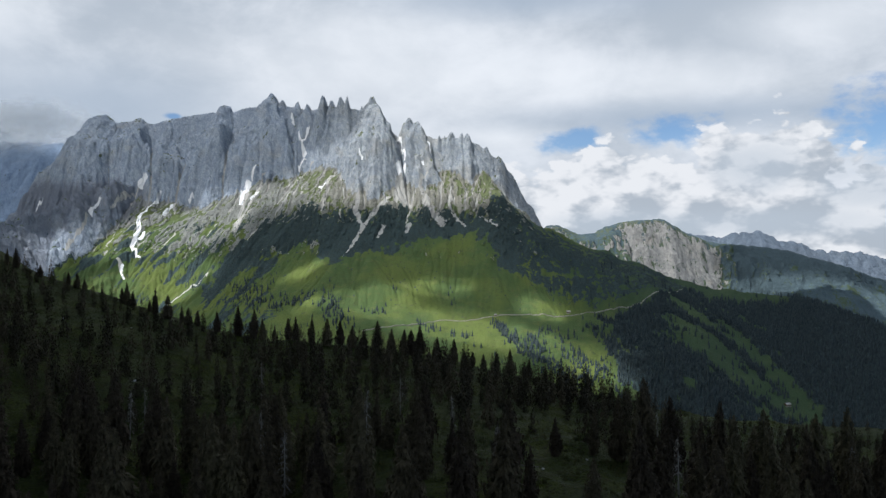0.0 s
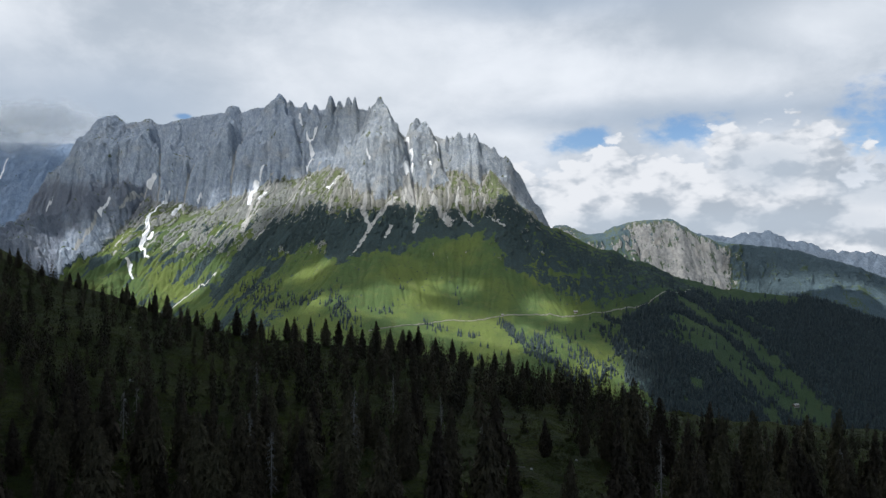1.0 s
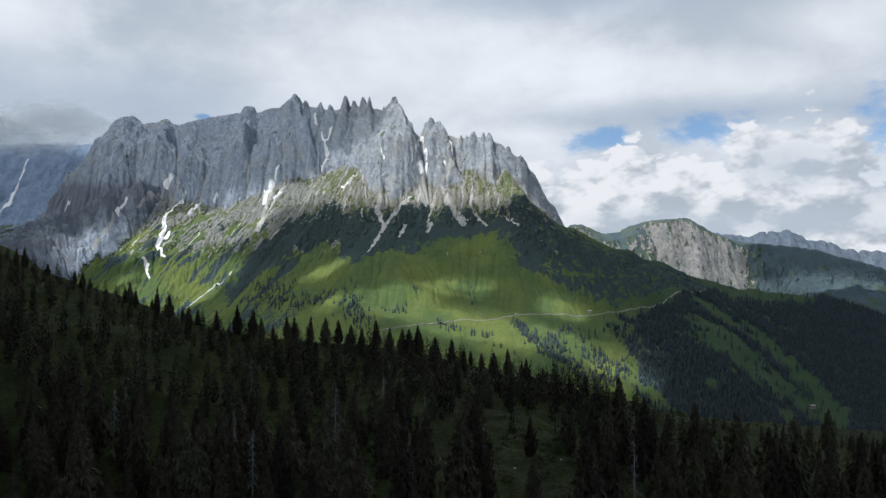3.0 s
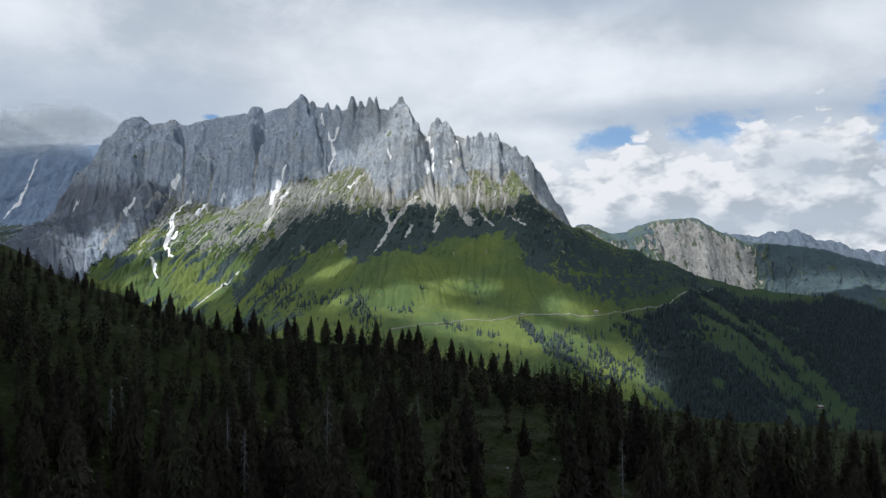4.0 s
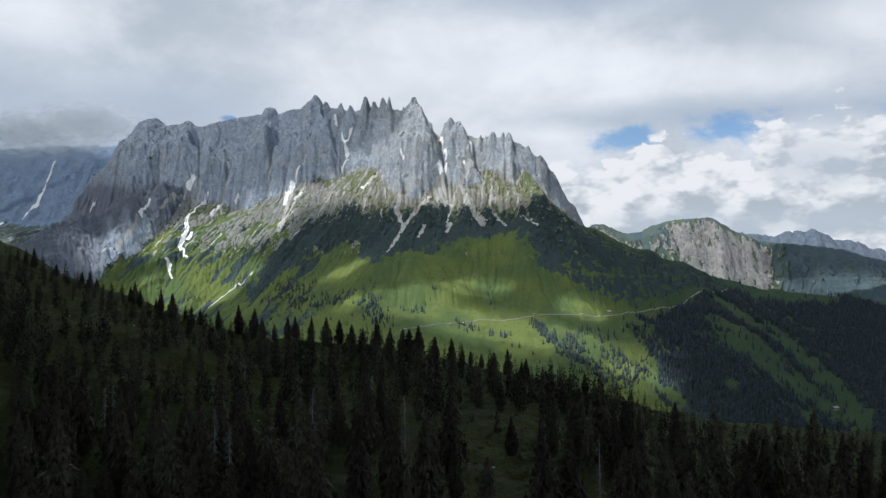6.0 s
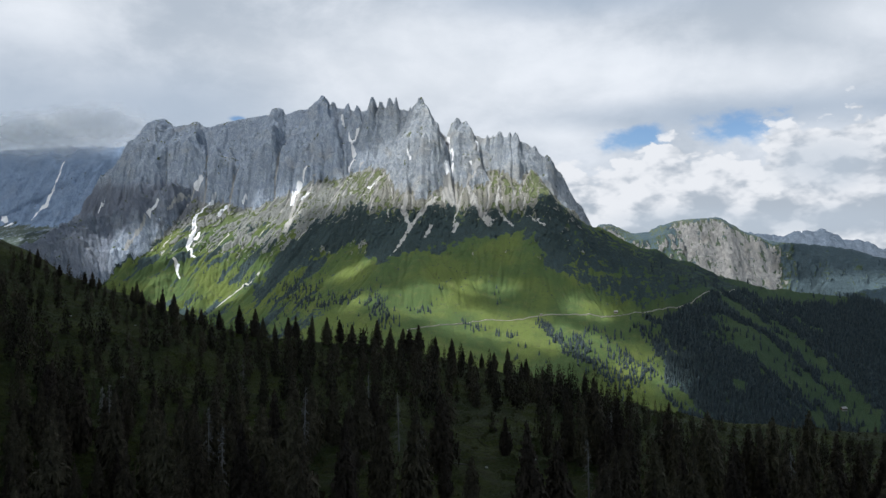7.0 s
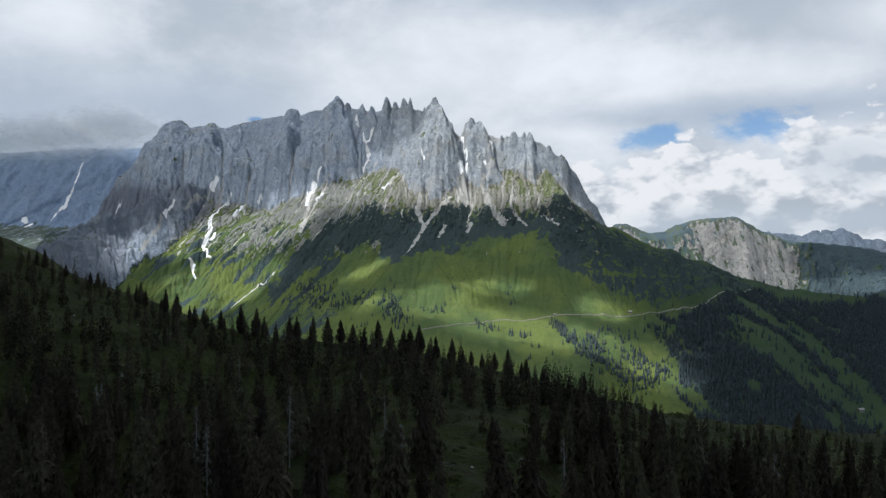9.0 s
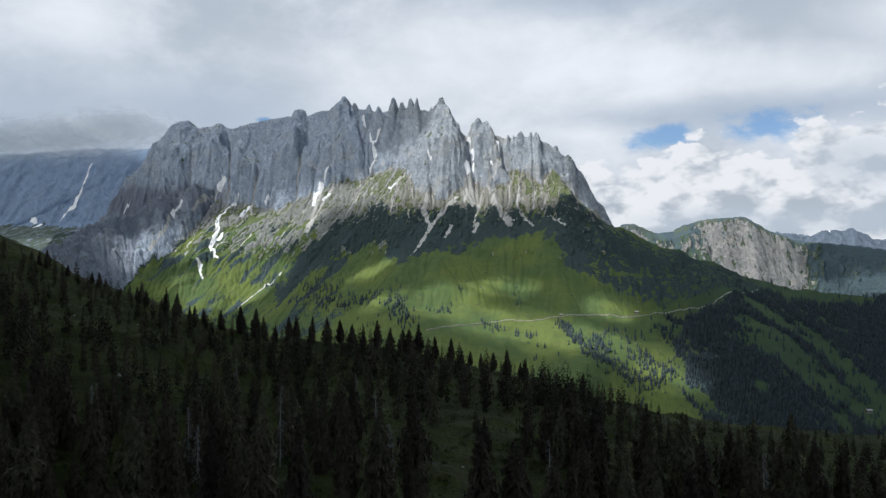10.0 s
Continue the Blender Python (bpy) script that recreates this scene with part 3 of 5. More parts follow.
# -- ranges further off --
far_a_z = curve([(380, 60), (430, 98), (480, 98), (520, 80), (560, 60), (620, 66), (680, 92), (740, 112), (800, 120), (860, 121), (905, 128), (930, 122), (960, 100), (1010, 72), (1060, 50), (1100, 36), (1180, 22), (1280, 14), (1400, -5), (1550, -50), (1800, -130), (2100, -200)], 7)
far_b_z = curve([(700, 60), (900, 75), (1100, 84), (1250, 88), (1400, 70), (1480, 60), (1530, 84), (1640, 92), (1690, 104), (1750, 70), (1800, 45), (1880, 38), (1960, 5), (2040, -12), (2200, -12), (2300, -30), (2500, -100), (2900, -150)], 14)
back_z = curve([(-3600, 430), (-3000, 460), (-2500, 440), (-2150, 430), (-1900, 440), (-1700, 440), (-1500, 430), (-1300, 400), (-1000, 300)], 40)


def range_a(x, y):
    c = 3340 + 0.10 * (x - 900) - 200 * smooth(x, 1100, 1600)
    wx = x + 10 * fbm(x / 80, y / 90, 3)
    s = c - y + 24 * fbm(x / 130 + 4, y / 300, 3)
    steep = 1.0 - 0.45 * smooth(x + 60 * fbm(x / 60, y / 60, 3), 1130, 1300)
    green = smooth(685 + 0.62 * s - x + 35 * fbm(x / 50, y / 50, 3), -10, 30) * smooth(x, 500, 540)     # grassy back that runs down to the west
    brow = 24 + 16 * fbm(x / 90, 0 * y, 2) + 50 * green
    z = far_a_z(wx) - np.where(s > 0, 0.40 * np.minimum(s, brow) + 1.5 * steep * np.maximum(s - brow, 0), -0.5 * s)
    cliff = smooth(s, brow - 20, brow + 30)
    z = z + cliff * (12 * fbm(wx / 120 + 3, y / 60, 4) + 6 * (ridged((wx + 1.4 * y) / 90, y / 60, 4) - 0.6)) + 3 * fbm(x / 22, y / 22, 4)
    bed = (z + 0.16 * x + 14 * fbm(x / 120, y / 120, 3)) / 15                          # beds of the rock, gently tilted
    fine = bed * 2.7 + 0.5 * fbm(x / 40, y / 40, 2)
    z = z + cliff * (7 * (smooth(bed % 1, 0.3, 1.0) - bed % 1) + 3 * (smooth(fine % 1, 0.3, 1.0) - fine % 1))
    rough = fbm(x / 28, y / 28, 4)
    wood = smooth(x + 0.4 * s + 70 * rough, 1150, 1240) * (1 - 0.95 * smooth(-z + 30 * rough, 120, 160) * smooth(x, 1330, 1430))
    bare = np.clip(cliff * (0.9 + 0.5 * rough) - 0.7 * green * (1 - smooth(rough, 0.0, 0.3)), 0, 1) * (1 - wood) - 0.9 * wood + 1.1 * wood * smooth(rough + 0.5 * fbm(x / 60, y / 90, 3), 0.28, 0.42) * smooth(z, -30, -110)
    low = smooth(-z + 30 * rough, 120, 160) * smooth(x, 1330, 1430)                  # pasture at its foot
    bare = bare * (1 - low) - 0.2 * low
    floor = -300 - 0.28 * (3200 - y) * (y < 3200)
    return smax(z, floor + 12 * fbm(x / 90, y / 90, 4), 30), bare


def range_b(x, y):
    s = 4250 - y
    wx = x + 16 * fbm(x / 120, y / 140, 3)
    z = far_b_z(wx) + 9 * fbm(x / 45, 0 * y, 4) - np.where(s > 0, 0.9, 0.7) * np.abs(s)
    z = z + smooth(s, 5, 120) * 60 * (ridged(wx / 150, y / 260, 5) - 0.6) + 7 * fbm(x / 40, y / 40, 4)
    return z, 0 * z + 1.0


def range_back(x, y):
    s = 3250 - 0.12 * (x + 1500) - y
    wx = x + 16 * fbm(x / 90, y / 140, 3)
    z = back_z(wx) - np.where(s > 0, 1.3, 0.7) * np.abs(s)
    z = z + smooth(s, 5, 100) * 50 * (ridged(wx / 90, y / 260, 5) - 0.6) + 7 * fbm(x / 30, y / 40, 4)
    return smax(z, 60 - 0.45 * (2950 - y), 20), 0.35 + 0.65 * smooth(z, 60, 120)
# ---- end of landforms ----

# ---- ground meshes ----
def sheet(name, xs, ys, height, mat, label, category="ground"):
    """A terrain sheet over a grid of places; height gives z, and may give zones that the material reads."""
    X, Y = np.meshgrid(xs, ys)
    got = height(X, Y)
    Z, zones = got if isinstance(got, tuple) else (got, {})
    nx, ny = len(xs), len(ys)
    me = bpy.data.meshes.new(name)
    me.vertices.add(nx * ny)
    me.vertices.foreach_set("co", np.stack([X, Y, Z], -1).ravel())
    i = np.arange(nx * ny).reshape(ny, nx)
    quads = np.stack([i[:-1, :-1], i[:-1, 1:], i[1:, 1:], i[1:, :-1]], -1).reshape(-1, 4)
    me.loops.add(quads.size)
    me.loops.foreach_set("vertex_index", quads.ravel())
    me.polygons.add(len(quads))
    me.polygons.foreach_set("loop_start", np.arange(0, quads.size, 4))
    me.polygons.foreach_set("use_smooth", np.ones(len(quads), bool))
    for key, v in zones.items():
        me.attributes.new(key, "FLOAT", "POINT").data.foreach_set("value", np.asarray(v, np.float32).ravel())
    me.update()
    me.materials.append(mat)
    return tagged(new(name, me), label, category, kind="structure")


def streaks(x, y, lines):
    """Soft-edged strips on the ground: x0, y0, x1, y1, half width at the start and end."""
    out = np.zeros(np.broadcast(x, y).shape)
    wx, wy = x + 4 * fbm(x / 16, y / 22, 2), y + 6 * fbm(x / 18 + 9, y / 18, 2)
    for x0, y0, x1, y1, w0, w1 in lines:
        dx, dy = x1 - x0, y1 - y0
        t = np.clip(((wx - x0) * dx + (wy - y0) * dy) / (dx * dx + dy * dy), 0, 1)
        d = np.hypot(wx - x0 - t * dx, 1.5 * (wy - y0 - t * dy))
        out = np.maximum(out, 1.0 - 0.75 * d / (w0 + (w1 - w0) * t))
    return np.clip(out, 0, 1)


# old snow in the gullies of the shaded side
SNOW_LOW = [(-935, 2520, -952, 2510, 10.5, 8.8), (-887, 2513, -905, 2467, 5.2, 7.0), (-905, 2467, -923, 2423, 7.0, 7.0), (-923, 2423, -905, 2379, 7.0, 8.8), (-905, 2379, -901, 2317, 8.8, 7.0), (-901, 2317, -863, 2273, 7.0, 5.2),
        (-888, 2375, -892, 2345, 7.0, 7.0), (-843, 2491, -854, 2441, 8.8, 7.0), (-1033, 2408, -1043, 2362, 5.2, 7.0), (-779, 2498, -791, 2493, 5.2, 5.2), (-907, 2254, -890, 2226, 5.2, 5.2), (-1266, 2519, -1276, 2516, 5.2, 5.2)]
# and under the spires
SNOW_HIGH = [(-130, 2377, -118, 2393, 12.1, 14.0), (-484, 2560, -473, 2554, 4.0, 6.0), (-456, 2534, -441, 2514, 4.0, 6.0), (-441, 2514, -428, 2495, 6.0, 6.0), (-426, 2531, -439, 2525, 4.0, 6.0), (-430, 2487, -447, 2483, 6.0, 8.0),
        (-247, 2362, -240, 2359, 8.0, 6.0), (-133, 2457, -115, 2405, 6.0, 6.0), (-44, 2457, -40, 2441, 5.1, 5.1), (-61, 2415, -57, 2410, 4.0, 4.0), (-584, 2482, -591, 2474, 4.0, 6.0), (-599, 2464, -611, 2458, 14.0, 12.1),
        (-614, 2458, -607, 2405, 10.1, 8.0), (-560, 2438, -580, 2410, 6.0, 4.0), (-350, 2366, -363, 2361, 6.0, 6.0), (-477, 2557, -480, 2551, 4.0, 4.0)]
# stone fans below the spires, the runs beside them, and those of the western slope
SCREE_FAN = [(-120, 2371, -122, 2357, 13.0, 22.4), (-122, 2357, -123, 2323, 22.4, 29.8), (-155, 2314, -194, 2278, 7.5, 11.2), (-194, 2278, -223, 2222, 11.2, 9.3), (-223, 2222, -248, 2150, 9.3, 5.6), (-248, 2150, -266, 2122, 5.6, 3.7),
        (-245, 2318, -250, 2284, 3.7, 13.0), (-250, 2284, -227, 2225, 13.0, 7.5)]
SCREE_RUN = [(-50, 2385, -67, 2365, 5.1, 6.8), (-67, 2365, -40, 2314, 6.8, 15.4), (-40, 2314, 0, 2254, 15.4, 17.1), (23, 2362, 17, 2303, 3.4, 5.1), (17, 2303, 68, 2234, 5.1, 6.8), (-82, 2364, -96, 2311, 3.4, 3.4),
        (-96, 2311, -104, 2236, 3.4, 3.4), (-184, 2326, -158, 2309, 3.4, 5.1), (105, 2272, 149, 2212, 3.4, 5.1), (-164, 2235, -179, 2196, 8.6, 8.6), (-94, 2259, -103, 2223, 6.8, 6.8)]
SCREE_SIDE = [(-553, 2476, -580, 2397, 4.3, 5.8), (-580, 2397, -605, 2315, 5.8, 5.8), (-308, 2384, -286, 2313, 2.9, 2.9), (-328, 2422, -360, 2342, 2.9, 2.9), (-360, 2342, -396, 2318, 2.9, 2.9), (-596, 2433, -601, 2385, 8.6, 7.3),
        (-601, 2385, -605, 2335, 7.3, 7.3), (-952, 2510, -977, 2465, 2.9, 4.3), (-977, 2465, -1003, 2404, 4.3, 2.9), (-1045, 2346, -1049, 2299, 4.3, 5.8), (-1049, 2299, -1070, 2268, 5.8, 4.3), (-920, 2264, -896, 2238, 5.8, 5.8),
        (-651, 2212, -702, 2180, 3.6, 3.6), (-702, 2180, -748, 2129, 3.6, 3.6), (-453, 2383, -490, 2316, 2.9, 2.9), (-401, 2477, -459, 2407, 2.9, 2.9)]


# dwarf pine: a belt under the cliffs and along the spur, as an outline on the plan
PINE_BELT = [(-640, 2140), (-603, 2252), (-504, 2307), (-417, 2322), (-321, 2272), (-211, 2280), (-156, 2300), (-37, 2305), (39, 2290), (116, 2285), (224, 2400), (277, 2400), (465, 2300), (627, 2260), (663, 2162),
             (605, 2089), (497, 2037), (395, 1998), (322, 2013), (252, 2050), (177, 2082), (139, 2112), (124, 2178), (84, 2216), (39, 2204), (-66, 2205), (-116, 2164), (-216, 2135), (-284, 2105), (-318, 2123), (-375, 2211), (-499, 2188), (-547, 2129), (-620, 2100)]
# forest on the shaded flank, and its open glades
WOOD = [(385, 1945), (452, 1968), (540, 2010), (600, 2075), (663, 2140), (700, 2118), (790, 2120), (860, 2160), (1000, 2180), (1330, 2100), (1330, 1500), (900, 1560), (560, 1560), (390, 1620), (365, 1740), (405, 1850)]
GLADES = [(560, 1890, 660, 1830, 30), (530, 1850, 640, 1760, 24), (640, 1780, 790, 1720, 30), (700, 1960, 745, 1850, 26), (745, 1850, 800, 1745, 22), (590, 2000, 640, 1940, 26), (800, 2150, 900, 2165, 40), (655, 1935, 720, 1905, 22), (700, 1800, 720, 1770, 16)]


def inside(x, y, outline):
    """Signed distance to an outline, in metres, positive within it."""
    x, y = np.broadcast_arrays(np.asarray(x, float), np.asarray(y, float))
    d, odd = np.full(x.shape, 1e9), np.zeros(x.shape, bool)
    for (x0, y0), (x1, y1) in zip(outline, outline[1:] + outline[:1]):
        dx, dy = x1 - x0, y1 - y0
        t = np.clip(((x - x0) * dx + (y - y0) * dy) / (dx * dx + dy * dy), 0, 1)
        d = np.minimum(d, np.hypot(x - x0 - t * dx, y - y0 - t * dy))
        odd ^= ((y0 > y) != (y1 > y)) & (x < x0 + dx * (y - y0) / (dy if dy else 1e-9))
    return np.where(odd, d, -d)


def wood_right(x, y):
    """How thick the forest stands on the shaded flank."""
    u, v = 0.75 * x + 0.66 * y, 0.75 * y - 0.66 * x
    n = fbm(u / 45 + 2, v / 95, 4)
    d = inside(x, y, WOOD) + 26 * fbm(x / 40, y / 40, 3)
    for x0, y0, x1, y1, w in GLADES:
        dx, dy = x1 - x0, y1 - y0
        t = np.clip(((x - x0) * dx + (y - y0) * dy) / (dx * dx + dy * dy), 0, 1)
        d = np.minimum(d, np.hypot(x - x0 - t * dx, y - y0 - t * dy) - w + 16 * fbm(x / 25, y / 25, 2))
    return np.clip(smooth(d, -8, 14) * smooth(n + 0.40 + 0.5 * smooth(x, 700, 900), -0.1, 0.12), 0, 1)


def massif_zones(x, y):
    z, bare = massif(x, y)
    flow = on_grid(MASSIF_FLOW, x, y)
    gy, gx = np.gradient(MASSIF_Z, CELL)
    slope = on_grid(np.hypot(gx, gy), x, y)
    n1, n2, n3 = fbm(x / 90, y / 110, 4), fbm(x / 30 + 5, y / 40, 4), fbm(x / 13 + 2, y / 17, 3)
    side = smooth(-x, 330, 520)
    a, b = 0.78 * x - 0.62 * y, 0.62 * x + 0.78 * y                       # across and down the western slope
    rib = fbm(a / 26 + 3, b / 130, 4)
    d = inside(x, y, PINE_BELT)
    open_ = 0.95 * smooth(0.7 * n2 + 0.9 * n3, 0.0, 0.28) * smooth(x, 150, 260) * smooth(190 - d, 0, 120)
    scrub = smooth(d + 22 * n2 + 14 * n3, -10, 8) * (1 - 0.85 * open_)
    scrub = scrub * (1 - smooth(flow, 0.62, 0.9) * smooth(z, 60, 110) * (x < 200)) * (1 - 0.6 * smooth(n3 + 0.3 * n2, 0.35, 0.5) * smooth(z, 40, 90))
    scrub = np.maximum(scrub, side * 0.9 * smooth(rib + 0.45 * n1, 0.22, 0.45) * (1 - smooth(z, 40, 130)))
    tufts = 0.9 * smooth(n3 + 0.5 * n2, 0.42, 0.6) * smooth(30 - np.abs(d), 0, 60) * smooth(y, 2000, 2050)
    scrub = np.maximum(scrub, tufts) * (1 - 0.8 * bare)
    wood = wood_right(x, y)
    scrub = np.maximum(scrub, 0.95 * wood)                                # forest floor
    # stone runs where the water comes off the cliffs
    under = smooth(z + 30 * n1, 70, 150) * (1 - smooth(z, 250, 330)) * (1 - 0.75 * bare)
    scree = np.maximum(smooth(flow + 0.12 * n3, 0.66, 0.92) * under * 0.8, streaks(x, y, SCREE_FAN + SCREE_RUN + SCREE_SIDE))
    scree = np.maximum(scree, 0.6 * side * smooth(flow, 0.78, 0.95) * smooth(z, -80, 20))
    snow = streaks(x, y, SNOW_LOW + SNOW_HIGH)
    steep = smooth(slope + 0.25 * n3, 0.95, 1.35)
    crag = smooth(rib - 0.3 * n1 + 0.25 * n3, 0.02, 0.3)
    west = (0.14 + 0.40 * crag) * side * smooth(z + 40 * n1, -90, 60)
    stony = smooth(z + 50 * n1 + 25 * n3, 100, 210) * (0.20 + 0.38 * smooth(n2 + 0.6 * n3, -0.1, 0.4))
    rock = np.clip(np.maximum(np.maximum(bare * (0.62 + 0.38 * steep), 0.85 * steep * smooth(z, -60, 40)), np.maximum(west, stony)), 0, 1)
    green = smooth(1.25 - slope + 0.5 * n2, 0.0, 0.5) * smooth(z, 120, 180) * (1 - smooth(z, 240, 330))     # grassy ledges low on the wall
    rock = rock * (1 - 0.55 * green)
    rock = rock * (1 - smooth(x, 300, 420) * (1 - smooth(x, 820, 1000) * crag))
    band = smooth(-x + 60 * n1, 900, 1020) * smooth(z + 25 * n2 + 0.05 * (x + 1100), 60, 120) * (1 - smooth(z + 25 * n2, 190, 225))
    # the low western buttress is darkened as well, standing in for its shade
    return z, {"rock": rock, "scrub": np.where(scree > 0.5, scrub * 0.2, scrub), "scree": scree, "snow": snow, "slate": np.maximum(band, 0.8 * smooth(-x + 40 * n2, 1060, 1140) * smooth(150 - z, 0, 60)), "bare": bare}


def two_step(lo, mid, hi, a, b):
    return np.concatenate([np.arange(lo, mid, a), np.arange(mid, hi, b)])


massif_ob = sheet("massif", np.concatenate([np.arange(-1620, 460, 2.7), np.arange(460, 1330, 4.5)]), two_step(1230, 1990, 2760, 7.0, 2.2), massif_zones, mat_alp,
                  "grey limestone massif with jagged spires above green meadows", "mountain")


SNOW_BACK = [(-1800, 3225, -1788, 3130, 4, 5), (-1788, 3130, -1796, 3075, 5, 12), (-1796, 3075, -1830, 3050, 10, 6), (-1960, 3060, -1935, 3040, 16, 10), (-1905, 3030, -1925, 3020, 9, 9)]


def far_zones(fn, wooded):
    def height(x, y):
        z, bare = fn(x, y)
        n = fbm(x / 80, y / 80, 4)
        scrub = np.clip((1 - bare) * (wooded + 0.4 * n), 0, 1.6)
        return z, {"rock": bare, "bare": bare, "scrub": scrub, "scree": 0 * z, "snow": smooth(fbm(x / 60 + 3, y / 60, 4), 0.35, 0.6) * smooth(z, 45, 85) if fn is range_b else streaks(x, y, SNOW_BACK) if fn is range_back else 0 * z}
    return height


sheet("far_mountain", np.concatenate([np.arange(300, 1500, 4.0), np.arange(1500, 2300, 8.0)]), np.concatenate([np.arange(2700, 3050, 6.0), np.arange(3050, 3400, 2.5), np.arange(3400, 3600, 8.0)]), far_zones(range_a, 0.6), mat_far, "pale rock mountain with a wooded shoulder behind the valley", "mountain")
sheet("far_range", np.arange(600, 2600, 9.0), np.arange(3900, 4420, 8.0), far_zones(range_b, 0.3), mat_ridge, "far range, blue with haze, with snow in its hollows", "mountain")
sheet("back_mountain", np.arange(-3400, -1000, 8.0), np.arange(2650, 3500, 7.0), far_zones(range_back, 0.25), mat_hazed_rock, "shaded rock mountain whose top is lost in cloud", "mountain")
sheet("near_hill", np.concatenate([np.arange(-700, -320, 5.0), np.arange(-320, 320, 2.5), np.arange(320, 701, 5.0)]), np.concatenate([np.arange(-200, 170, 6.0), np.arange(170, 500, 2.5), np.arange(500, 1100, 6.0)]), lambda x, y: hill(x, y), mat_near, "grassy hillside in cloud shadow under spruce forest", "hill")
sheet("ground", np.arange(-9000, 9001, 250), np.arange(-9000, 9001, 250), lambda x, y: -400 + 20 * fbm(x / 900, y / 900, 3), mat_near, "valley floor that runs out to the horizon", "ground")

# ---- the track across the meadow ----
track_y = curve([(-185, 1818), (-154, 1830), (-110, 1858), (-32, 1908), (90, 1926), (228, 1946), (316, 1972), (415, 1983), (504, 2002), (592, 2062), (655, 2150)], 22)


def track(name, xs, along, width, label):
    ys = along(xs)
    dx, dy = np.gradient(xs), np.gradient(ys)
    ln = np.hypot(dx, dy)
    nx, ny = -dy / ln * width / 2, dx / ln * width / 2
    L, R = np.stack([xs + nx, ys + ny], -1), np.stack([xs - nx, ys - ny], -1)
    zl, zr = massif(L[:, 0], L[:, 1])[0], massif(R[:, 0], R[:, 1])[0]
    z = np.maximum(zl, zr) + 0.3
    n = len(xs)
    verts = [(*p, q) for p, q in zip(L, z)] + [(*p, q) for p, q in zip(R, z)] + [(*p, q - 6) for p, q in zip(R, z)]
    faces = [(i, i + 1, n + i + 1, n + i) for i in range(n - 1)] + [(n + i, n + i + 1, 2 * n + i + 1, 2 * n + i) for i in range(n - 1)]
    me = bpy.data.meshes.new(name)
    me.from_pydata(verts, [], [f[::-1] for f in faces])
    me.materials.append(mat_track)
    return tagged(new(name, me), label, "road", kind="structure")


track("road", np.arange(-185.0, 640.0, 3.0), track_y, 3.6, "pale gravel track across the alpine meadow")

# ---- clouds overhead, whose shade lies on the land ----
def cloud(gx, gy, gz, rx, ry, mat, seed):
    """A cloud whose shade falls on the ground at gx, gy, gz."""
    bm = bmesh.new()
    bmesh.ops.create_icosphere(bm, subdivisions=4, radius=1)
    for v in bm.verts:
        p = v.co.copy()
        n = noise.fractal(p * 2.5 + Vector((seed, 0, 0)), 0.9, 2.1, 5)
        v.co = Vector((p.x, p.y, p.z * (1 + 0.5 * n if p.z > 0 else 0.4)))
    me = bpy.data.meshes.new("cloud")
    bm.to_mesh(me)
    bm.free()
    me.polygons.foreach_set("use_smooth", np.ones(len(me.polygons), bool))
    me.materials.append(mat)
    ob = new("cloud", me)
    ob.location = Vector((gx, gy, gz)) + sun_dir * ((1120 - gz) / sun_dir.z)
    ob.scale = (rx, ry, 70)
    return tagged(ob, "white fair-weather cloud drifting overhead", "cloud", "clouds overhead", "structure")


for i, spot in enumerate([(0, 330, -60, 1350, 900, mat_cloud_thick), (-2400, 3150, 300, 1000, 420, mat_cloud_thin), (1700, 3240, 0, 700, 200, mat_cloud_thin)]):
    cloud(*spot, 3.7 * i)


# gaps in the cloud deck, where sunlight reaches the slopes: middle, half axes, turn in degrees
GAPS = [(-1110, 2245, 115, 30, 50), (-740, 2385, 330, 120, 22), (-60, 2500, 390, 150, 8), (-850, 2155, 210, 105, 20), (-390, 1905, 60, 34, 10), (-215, 1925, 95, 48, 15), (-61, 1992, 85, 34, 0),
        (-60, 1785, 320, 92, -22), (152, 1910, 60, 62, 60), (160, 1660, 120, 50, -45), (-397, 2075, 80, 26, 20), (190, 2420, 120, 60, 20)]


